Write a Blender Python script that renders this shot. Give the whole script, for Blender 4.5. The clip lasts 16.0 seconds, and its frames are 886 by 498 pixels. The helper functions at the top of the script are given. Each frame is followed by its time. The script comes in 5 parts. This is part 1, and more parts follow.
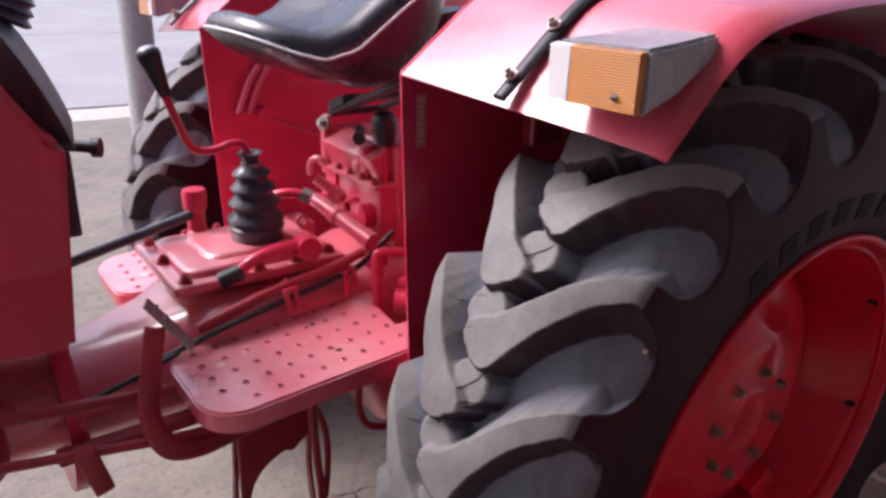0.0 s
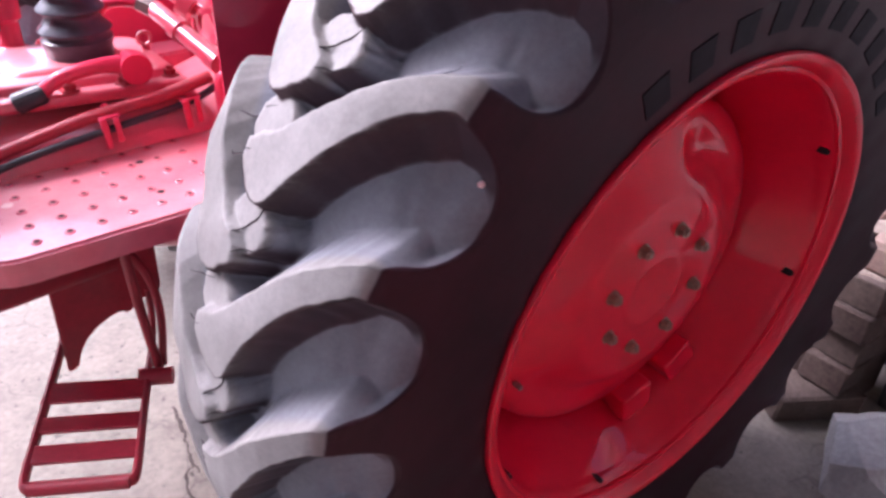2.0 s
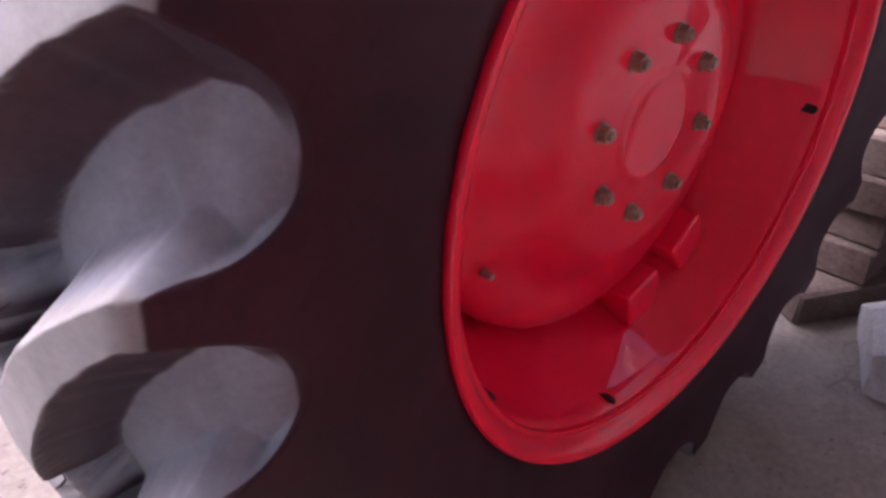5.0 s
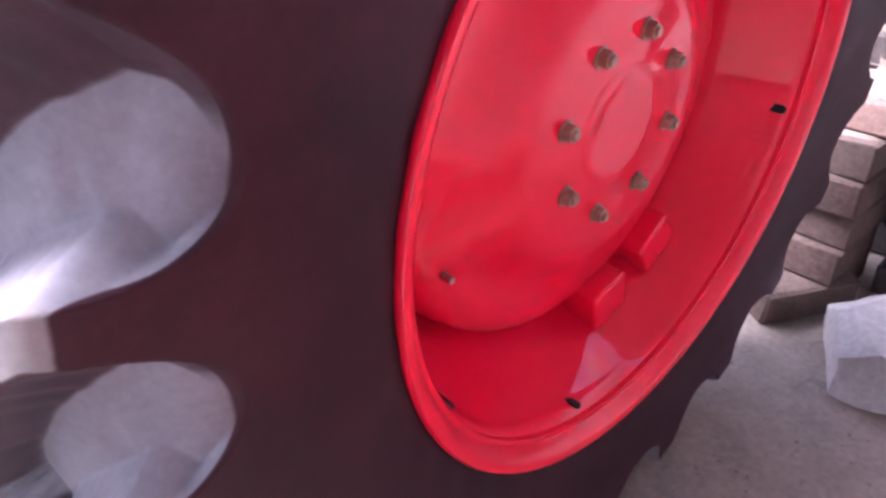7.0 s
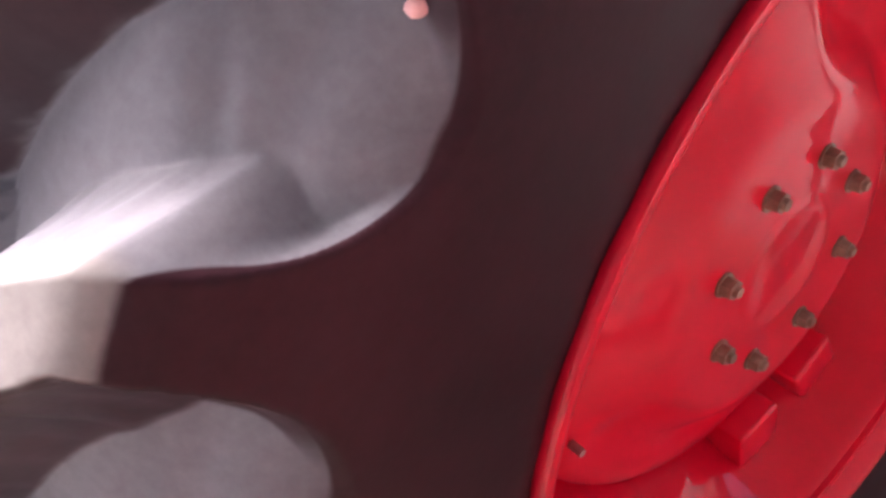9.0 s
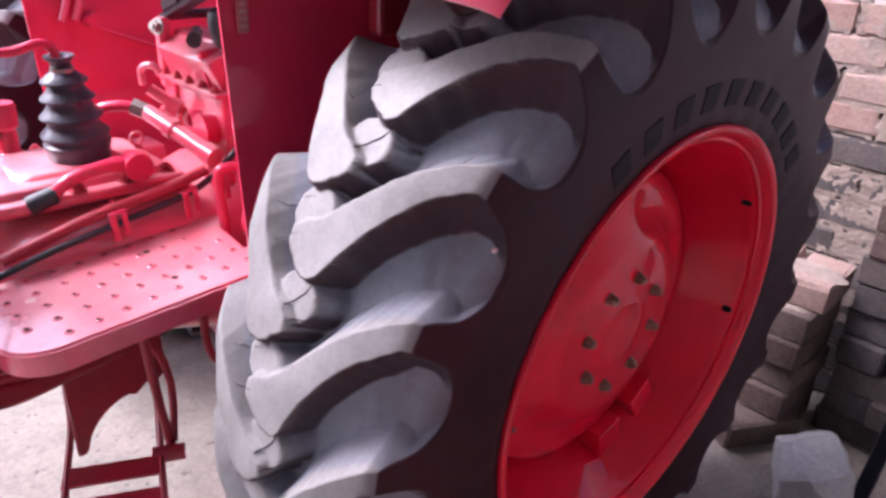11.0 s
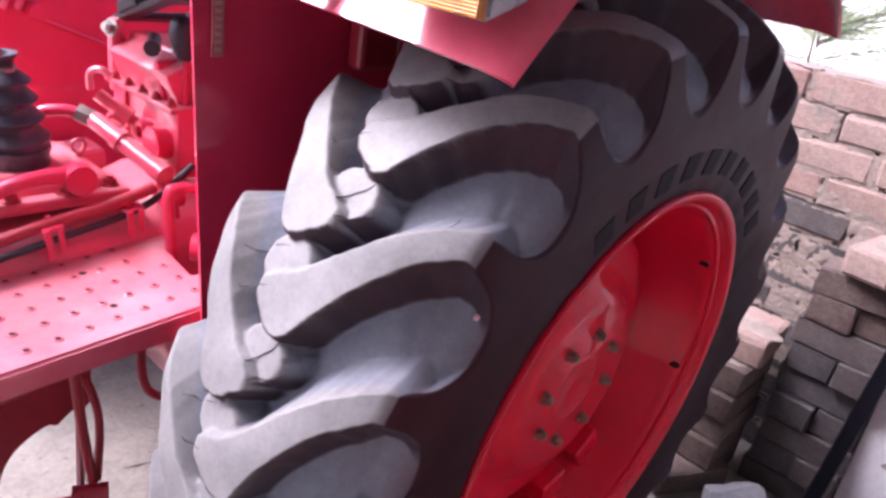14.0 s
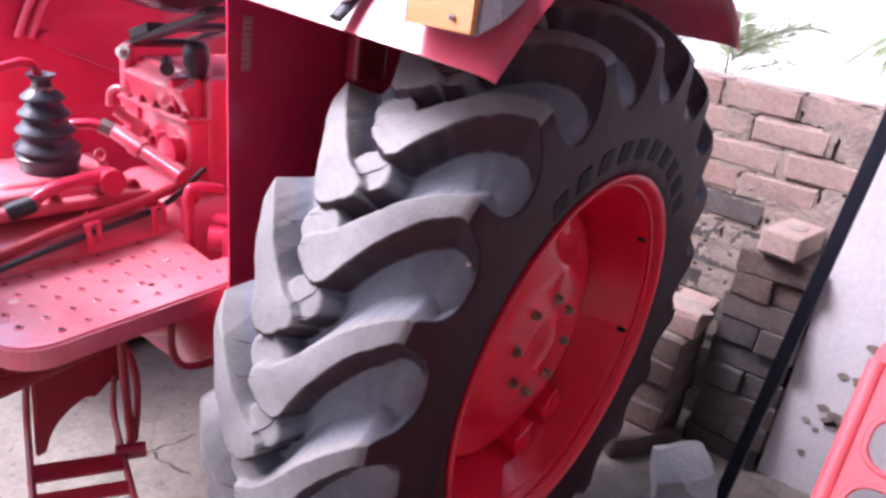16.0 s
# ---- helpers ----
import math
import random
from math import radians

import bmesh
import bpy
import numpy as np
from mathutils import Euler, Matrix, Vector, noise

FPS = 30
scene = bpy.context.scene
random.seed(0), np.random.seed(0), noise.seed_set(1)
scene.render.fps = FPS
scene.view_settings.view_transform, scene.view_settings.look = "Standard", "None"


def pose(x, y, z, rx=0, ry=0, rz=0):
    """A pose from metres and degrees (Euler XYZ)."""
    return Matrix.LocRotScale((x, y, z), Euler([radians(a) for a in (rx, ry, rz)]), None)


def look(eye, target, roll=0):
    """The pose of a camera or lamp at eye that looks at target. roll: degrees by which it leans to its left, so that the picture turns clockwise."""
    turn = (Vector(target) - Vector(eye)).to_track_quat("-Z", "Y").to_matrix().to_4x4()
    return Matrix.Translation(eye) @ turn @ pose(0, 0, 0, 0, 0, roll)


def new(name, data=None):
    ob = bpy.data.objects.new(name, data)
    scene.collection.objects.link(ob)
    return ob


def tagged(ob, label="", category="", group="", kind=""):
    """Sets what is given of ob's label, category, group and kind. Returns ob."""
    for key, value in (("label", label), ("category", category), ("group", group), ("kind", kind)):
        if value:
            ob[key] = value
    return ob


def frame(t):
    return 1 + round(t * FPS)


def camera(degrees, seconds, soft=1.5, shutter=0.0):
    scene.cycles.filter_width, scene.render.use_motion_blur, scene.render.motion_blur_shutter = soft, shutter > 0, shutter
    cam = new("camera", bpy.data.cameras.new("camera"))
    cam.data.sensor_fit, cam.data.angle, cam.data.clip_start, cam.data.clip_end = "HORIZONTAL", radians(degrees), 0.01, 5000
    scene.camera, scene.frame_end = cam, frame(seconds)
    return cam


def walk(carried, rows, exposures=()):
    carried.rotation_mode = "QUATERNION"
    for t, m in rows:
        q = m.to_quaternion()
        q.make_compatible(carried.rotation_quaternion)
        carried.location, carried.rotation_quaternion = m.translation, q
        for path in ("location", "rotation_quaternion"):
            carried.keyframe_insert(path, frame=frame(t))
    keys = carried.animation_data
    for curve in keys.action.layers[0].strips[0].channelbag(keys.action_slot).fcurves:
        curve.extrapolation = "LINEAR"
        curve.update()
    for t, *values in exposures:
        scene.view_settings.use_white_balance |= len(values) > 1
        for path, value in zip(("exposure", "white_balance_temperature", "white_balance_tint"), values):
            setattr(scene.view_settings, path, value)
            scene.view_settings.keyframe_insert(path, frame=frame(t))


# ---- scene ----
from mathutils.bvhtree import BVHTree

cam = camera(62.9, 16.0, soft=3.0)
PATH = [
    (0, (-1.1, -0.544, 1.37), (0.021, 0.954, 0.664), 1.8),
    (0.5, (-1.081, -0.576, 1.367), (0.139, 0.828, 0.63), 2.1),
    (1, (-0.953, -0.58, 1.348), (0.368, 0.715, 0.587), 3.7),
    (1.5, (-0.854, -0.556, 1.321), (0.388, 0.783, 0.506), 4.2),
    (2, (-0.818, -0.504, 1.225), (0.253, 0.845, 0.210), 3.8),
    (2.5, (-0.789, -0.471, 1.181), (0.260, 0.860, 0.119), 3.5),
    (3, (-0.768, -0.468, 1.177), (0.303, 0.855, 0.128), 2.5),
    (3.5, (-0.737, -0.465, 1.209), (0.427, 0.841, 0.238), -0.6),
    (4, (-0.746, -0.461, 1.186), (0.368, 0.905, 0.243), 0.2),
    (4.5, (-0.713, -0.409, 1.006), (0.437, 0.876, -0.010), 0.0),
    (4.7, (-0.694, -0.397, 0.960), (0.330, 0.763, 0.041), -2.0),
    (6.8, (-0.647, -0.383, 0.910), (0.525, 0.847, -0.144), -0.2),
    (7, (-0.646, -0.381, 0.932), (0.541, 0.849, -0.106), -0.5),
    (7.5, (-0.662, -0.381, 0.971), (0.522, 0.879, -0.033), -0.5),
    (8, (-0.650, -0.341, 1.013), (0.346, 0.878, 0.140), -3.1),
    (8.5, (-0.585, -0.280, 1.022), (0.345, 1.002, 0.166), -5.5),
    (9, (-0.563, -0.258, 1.000), (0.326, 1.018, 0.092), -4.2),
    (9.5, (-0.663, -0.300, 1.037), (0.384, 0.879, 0.169), -2.5),
    (9.7, (-0.729, -0.327, 1.088), (0.428, 0.784, 0.271), -2.0),
    (11.8, (-1.006, -0.608, 1.303), (0.269, 0.711, 0.508), 6.1),
    (12, (-1.01, -0.612, 1.306), (0.292, 0.697, 0.536), 7.2),
    (12.5, (-0.979, -0.576, 1.302), (0.331, 0.723, 0.529), 8.5),
    (13, (-0.922, -0.52, 1.31), (0.508, 0.653, 0.548), 6.0),
    (13.5, (-0.936, -0.483, 1.312), (0.513, 0.653, 0.532), 6.9),
    (14, (-0.966, -0.447, 1.304), (0.452, 0.716, 0.507), 9.2),
    (14.5, (-0.989, -0.436, 1.302), (0.419, 0.738, 0.503), 9.6),
    (15, (-1.015, -0.442, 1.292), (0.408, 0.695, 0.466), 10.5),
    (15.5, (-1.088, -0.495, 1.306), (0.405, 0.609, 0.563), 9.1),
    (16, (-1.181, -0.552, 1.311), (0.343, 0.524, 0.591), 8.5),
]
EXPOSURES = [(0.0, 0.87, 5750, 21), (0.5, 0.92, 5750, 21), (1.0, 1.57, 5600, 25), (1.5, 2.12, 5450, 28), (2.5, 1.87, 5450, 29), (3.5, 2.24, 5450, 30), (4.7, 2.17, 5600, 32),
             (6.8, 3.37, 5400, 34), (7.5, 3.27, 5500, 32), (8.0, 3.07, 5800, 30), (8.5, 2.72, 6100, 29), (9.0, 2.97, 6200, 27), (9.7, 2.70, 6000, 26), (10.4, 2.17, 5650, 27), (11.8, 1.92, 5400, 28), (13.0, 2.12, 5400, 28), (16.0, 1.92, 5400, 28)]
walk(cam, [(t, look(eye, target, roll)) for t, eye, target, roll in PATH], EXPOSURES)

# ---- light ----
SUN_AZ, SUN_EL = -42.0, 50.0
world = bpy.data.worlds.new("world")
scene.world = world
world.use_nodes = True
wn = world.node_tree
sky = wn.nodes.new("ShaderNodeTexSky")
sky.sky_type = 'NISHITA'
sky.sun_disc = False
sky.sun_elevation = radians(SUN_EL)
sky.sun_rotation = radians(SUN_AZ)
sky.dust_density = 8.0
sky.air_density = 0.8
sky.ozone_density = 0.6
wn.links.new(sky.outputs[0], wn.nodes["Background"].inputs[0])
wn.nodes["Background"].inputs[1].default_value = 0.14
sun_data = bpy.data.lights.new("sun", 'SUN')
sun_data.energy = 1.4
sun_data.angle = radians(24.0)
sun_data.color = (1.0, 0.95, 0.88)
sun = new("sun", sun_data)
# rotation of the sky counts clockwise from +y
sdir = Vector((math.sin(radians(SUN_AZ)) * math.cos(radians(SUN_EL)), math.cos(radians(SUN_AZ)) * math.cos(radians(SUN_EL)), math.sin(radians(SUN_EL))))
sun.matrix_world = look(sdir * 20, (0, 0, 0))


# ---- materials ----
def nodes_of(name):
    m = bpy.data.materials.new(name)
    m.use_nodes = True
    nt = m.node_tree
    return m, nt, nt.nodes["Principled BSDF"]


def noise_tex(nt, scale, detail=4.0, rough=0.6, coord="Object", stretch=None):
    tc = nt.nodes.new("ShaderNodeTexCoord")
    n = nt.nodes.new("ShaderNodeTexNoise")
    n.inputs["Scale"].default_value = scale
    n.inputs["Detail"].default_value = detail
    n.inputs["Roughness"].default_value = rough
    src = tc.outputs[coord]
    if stretch:
        mp = nt.nodes.new("ShaderNodeMapping")
        mp.inputs["Scale"].default_value = stretch
        nt.links.new(src, mp.inputs[0])
        src = mp.outputs[0]
    nt.links.new(src, n.inputs["Vector"])
    return n.outputs["Fac"]


def ramp(nt, fac, stops):
    r = nt.nodes.new("ShaderNodeValToRGB")
    e = r.color_ramp.elements
    while len(e) < len(stops):
        e.new(0.5)
    for el, (p, c) in zip(e, stops):
        el.position = p
        el.color = (*c, 1.0) if len(c) == 3 else c
    nt.links.new(fac, r.inputs[0])
    return r.outputs[0]


def mix(nt, fac, a, b, blend='MIX'):
    m = nt.nodes.new("ShaderNodeMix")
    m.data_type = 'RGBA'
    m.blend_type = blend
    for sock, v in ((m.inputs[0], fac), (m.inputs[6], a), (m.inputs[7], b)):
        if isinstance(v, (int, float)):
            sock.default_value = v
        elif isinstance(v, tuple):
            sock.default_value = (*v, 1.0)
        else:
            nt.links.new(v, sock)
    return m.outputs[2]


def bump(nt, bsdf, height, strength=0.3, dist=0.002):
    b = nt.nodes.new("ShaderNodeBump")
    b.inputs["Strength"].default_value = strength
    b.inputs["Distance"].default_value = dist
    nt.links.new(height, b.inputs["Height"])
    nt.links.new(b.outputs[0], bsdf.inputs["Normal"])


def grey(v):
    return (v, v, v)


def varied(name, c1, c2, scale=6.0, rough=0.6, rough2=None, metal=0.0, grain=80.0, relief=0.2, dist=0.001, coat=0.0, fine=0.25, spec=0.5, coat_rough=0.03, coat_ior=1.5):
    """Colour that varies at two scales, with fine relief."""
    m, nt, b = nodes_of(name)
    big = noise_tex(nt, scale, 5.0)
    small = noise_tex(nt, grain, 3.0)
    col = ramp(nt, big, [(0.3, c1), (0.7, c2)])
    dots = ramp(nt, small, [(0.3, grey(1.0 - fine)), (0.7, grey(1.0))])
    nt.links.new(mix(nt, 1.0, col, dots, 'MULTIPLY'), b.inputs["Base Color"])
    rr = ramp(nt, big, [(0.3, grey(rough)), (0.7, grey(rough2 if rough2 else rough))])
    nt.links.new(rr, b.inputs["Roughness"])
    b.inputs["Metallic"].default_value = metal
    b.inputs["Coat Weight"].default_value = coat
    b.inputs["Coat IOR"].default_value = coat_ior
    b.inputs["Coat Roughness"].default_value = coat_rough
    b.inputs["Specular IOR Level"].default_value = spec
    bump(nt, b, small, relief, dist)
    return m


RED = varied("red_paint", (0.51, 0.024, 0.064), (0.59, 0.032, 0.078), 5.0, 0.4, 0.5, 0.0, 60.0, 0.04, 0.001, 0.65, 0.06, 0.12, 0.02, 1.55)
WHEEL_RED = varied("wheel_red_paint", (0.59, 0.004, 0.022), (0.67, 0.006, 0.030), 5.0, 0.4, 0.5, 0.0, 60.0, 0.03, 0.001, 0.58, 0.06, 0.12, 0.015, 1.5)


def dusty_sheen_red():
    """Gloss red paint with pale dust, boot wear and painted sky sheen on upward faces."""
    m = varied("dusty_sheen_red_paint", (0.56, 0.035, 0.075), (0.66, 0.085, 0.135), 7.0, 0.26, 0.42, 0.0, 90.0, 0.06, 0.001, 0.85, 0.12, 0.7, 0.13, 1.6)
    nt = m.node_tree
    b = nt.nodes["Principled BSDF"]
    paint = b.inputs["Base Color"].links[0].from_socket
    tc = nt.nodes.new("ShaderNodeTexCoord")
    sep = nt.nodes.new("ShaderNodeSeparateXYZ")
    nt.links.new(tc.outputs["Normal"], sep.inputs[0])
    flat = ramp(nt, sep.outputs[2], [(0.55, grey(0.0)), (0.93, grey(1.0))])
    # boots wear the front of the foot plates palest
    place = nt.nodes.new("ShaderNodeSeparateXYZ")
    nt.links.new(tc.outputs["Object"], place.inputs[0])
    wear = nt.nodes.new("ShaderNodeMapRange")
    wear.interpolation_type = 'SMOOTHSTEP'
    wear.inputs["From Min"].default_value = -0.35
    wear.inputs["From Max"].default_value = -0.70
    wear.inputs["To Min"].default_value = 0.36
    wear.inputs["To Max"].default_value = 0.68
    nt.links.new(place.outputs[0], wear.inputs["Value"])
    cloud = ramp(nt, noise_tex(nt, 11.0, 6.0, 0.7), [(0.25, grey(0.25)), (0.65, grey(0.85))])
    # part of this paleness is sky sheen painted into the colour
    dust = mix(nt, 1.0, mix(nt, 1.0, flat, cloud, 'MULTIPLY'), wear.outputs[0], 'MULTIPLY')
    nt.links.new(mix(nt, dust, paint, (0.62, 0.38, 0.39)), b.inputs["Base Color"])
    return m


RED_DUST_SHEEN = dusty_sheen_red()
# darker than the body red; for step, pedal, brackets, bolts and underparts
RED_DULL = varied("dark_worn_red_paint", (0.27, 0.008, 0.02), (0.37, 0.014, 0.03), 9.0, 0.42, 0.6, 0.0, 120.0, 0.12, 0.001, 0.15, 0.2)
BLACK = varied("black_plastic", (0.012, 0.013, 0.017), (0.022, 0.023, 0.028), 8.0, 0.35, 0.5, 0.0, 150.0, 0.15, 0.0005)
BOOT = varied("black_rubber_boot", (0.036, 0.041, 0.055), (0.072, 0.078, 0.098), 14.0, 0.26, 0.4, 0.0, 120.0, 0.15, 0.0006)
VINYL = varied("black_vinyl", (0.015, 0.017, 0.024), (0.022, 0.024, 0.032), 5.0, 0.24, 0.32, 0.0, 260.0, 0.2, 0.0005, spec=0.85)
STEEL = varied("dull_steel", (0.30, 0.27, 0.24), (0.46, 0.42, 0.38), 30.0, 0.35, 0.55, 0.9, 200.0, 0.2, 0.0004)
RUST = varied("rusty_brown_steel", (0.19, 0.115, 0.075), (0.36, 0.26, 0.19), 60.0, 0.45, 0.65, 0.25, 200.0, 0.3, 0.0005)
WHITE_PIPING = varied("white_piping", (0.7, 0.7, 0.7), (0.8, 0.8, 0.8), 20.0, 0.5)
GREY_PLASTIC = varied("grey_plastic", (0.30, 0.30, 0.32), (0.38, 0.38, 0.40), 7.0, 0.22, 0.34, 0.0, 150.0, 0.1, 0.0005)
PLASTER = varied("white_plaster", (0.74, 0.72, 0.70), (0.84, 0.82, 0.80), 3.0, 0.85, 0.95, 0.0, 60.0, 0.35, 0.002, 0.0, 0.12)
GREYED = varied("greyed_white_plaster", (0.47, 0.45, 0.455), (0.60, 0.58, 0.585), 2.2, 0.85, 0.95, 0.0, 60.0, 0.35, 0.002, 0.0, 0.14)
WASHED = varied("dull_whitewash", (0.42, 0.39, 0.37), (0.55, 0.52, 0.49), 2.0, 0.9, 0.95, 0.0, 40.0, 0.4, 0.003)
ROAD = varied("worn_asphalt", (0.25, 0.25, 0.255), (0.33, 0.33, 0.335), 0.6, 0.85, 0.95, 0.0, 40.0, 0.4, 0.004)
GROUND = varied("dusty_ground", (0.42, 0.38, 0.33), (0.55, 0.50, 0.45), 0.5, 0.95, 0.95, 0.0, 12.0, 0.5, 0.01, 0.0, 0.25)
MORTAR = varied("sandy_mortar", (0.175, 0.137, 0.112), (0.255, 0.205, 0.168), 12.0, 0.95, 0.95, 0.0, 90.0, 0.8, 0.004)
POST_PAINT = varied("black_painted_steel", (0.008, 0.009, 0.015), (0.015, 0.016, 0.025), 8.0, 0.5, 0.6, 0.0, 120.0, 0.15, 0.0006, spec=0.15)
POST_GREY = varied("grey_concrete_post", (0.30, 0.30, 0.29), (0.42, 0.42, 0.41), 6.0, 0.8, 0.9, 0.0, 70.0, 0.4, 0.002)
ROOF = varied("grey_sheet_roof", (0.22, 0.22, 0.22), (0.3, 0.3, 0.3), 3.0, 0.6, 0.7)


def leaf_material():
    """Thin leaves that let some light through, their green paled to imitate haze."""
    m = varied("green_leaf", (0.12, 0.17, 0.085), (0.19, 0.235, 0.13), 7.0, 0.5, 0.6, 0.0, 60.0, 0.2, 0.001)
    nt = m.node_tree
    thin = nt.nodes.new("ShaderNodeBsdfTranslucent")
    thin.inputs["Color"].default_value = (0.36, 0.42, 0.22, 1.0)
    both = nt.nodes.new("ShaderNodeMixShader")
    both.inputs[0].default_value = 0.45
    nt.links.new(nt.nodes["Principled BSDF"].outputs[0], both.inputs[1])
    nt.links.new(thin.outputs[0], both.inputs[2])
    nt.links.new(both.outputs[0], nt.nodes["Material Output"].inputs[0])
    return m


LEAF = leaf_material()
BARK = varied("brown_bark", (0.12, 0.09, 0.06), (0.22, 0.17, 0.12), 12.0, 0.9, 0.95, 0.0, 60.0, 0.6, 0.004)
CHAIR_RED = varied("red_plastic", (0.60, 0.085, 0.10), (0.68, 0.115, 0.13), 4.0, 0.35, 0.45, 0.0, 200.0, 0.08, 0.0005, 0.0, 0.06)
LETTER = varied("black_rubber_mark", (0.010, 0.010, 0.013), (0.016, 0.016, 0.020), 30.0, 0.65, spec=0.12)
STICKER = varied("faded_sticker", (0.42, 0.09, 0.10), (0.50, 0.13, 0.13), 30.0, 0.6)
STICKER_MARK = varied("sticker_print", (0.46, 0.22, 0.21), (0.5, 0.25, 0.23), 30.0, 0.6)
SCUFF = varied("bare_scuffed_paint", (0.62, 0.36, 0.36), (0.74, 0.52, 0.50), 40.0, 0.5, 0.6)
CRACK = varied("dirt_filled_crack", (0.035, 0.028, 0.024), (0.075, 0.060, 0.050), 40.0, 0.95)
HOLE = varied("dark_hole", (0.01, 0.006, 0.008), (0.02, 0.01, 0.012), 30.0, 0.9)


def concrete_material():
    """Pale cement screed with dirt, pits and fine cracks."""
    m, nt, b = nodes_of("pale_concrete")
    big = noise_tex(nt, 1.7, 6.0, 0.65)
    mid = noise_tex(nt, 11.0, 5.0, 0.65)
    grain = noise_tex(nt, 70.0, 4.0)
    col = ramp(nt, big, [(0.3, (0.135, 0.119, 0.098)), (0.7, (0.225, 0.200, 0.167))])
    col = mix(nt, ramp(nt, mid, [(0.35, grey(0.0)), (0.75, grey(0.55))]), col, (0.32, 0.285, 0.238))
    tc = nt.nodes.new("ShaderNodeTexCoord")
    warp = nt.nodes.new("ShaderNodeTexNoise")
    warp.inputs["Scale"].default_value = 6.0
    nt.links.new(tc.outputs["Object"], warp.inputs["Vector"])
    shift = nt.nodes.new("ShaderNodeVectorMath")
    shift.operation = 'MULTIPLY_ADD'
    nt.links.new(warp.outputs["Color"], shift.inputs[0])
    shift.inputs[1].default_value = (0.22, 0.22, 0.22)
    nt.links.new(tc.outputs["Object"], shift.inputs[2])
    vor = nt.nodes.new("ShaderNodeTexVoronoi")
    vor.feature = 'DISTANCE_TO_EDGE'
    vor.inputs["Scale"].default_value = 2.6
    nt.links.new(shift.outputs[0], vor.inputs["Vector"])
    crack = ramp(nt, vor.outputs["Distance"], [(0.0, grey(0.68)), (0.012, grey(1.0))])
    pits = ramp(nt, noise_tex(nt, 38.0, 3.0, 0.7), [(0.30, grey(0.45)), (0.38, grey(1.0))])
    broken = mix(nt, ramp(nt, noise_tex(nt, 3.3, 3.0), [(0.42, grey(0.0)), (0.56, grey(1.0))]), crack, (1.0, 1.0, 1.0))
    marks = mix(nt, 1.0, broken, pits, 'MULTIPLY')
    col = mix(nt, 1.0, col, marks, 'MULTIPLY')
    col = mix(nt, 1.0, col, ramp(nt, grain, [(0.3, grey(0.68)), (0.7, grey(0.94))]), 'MULTIPLY')
    nt.links.new(col, b.inputs["Base Color"])
    b.inputs["Roughness"].default_value = 0.9
    bump(nt, b, mix(nt, 0.5, marks, grain), 0.6, 0.004)
    return m


CONCRETE = concrete_material()


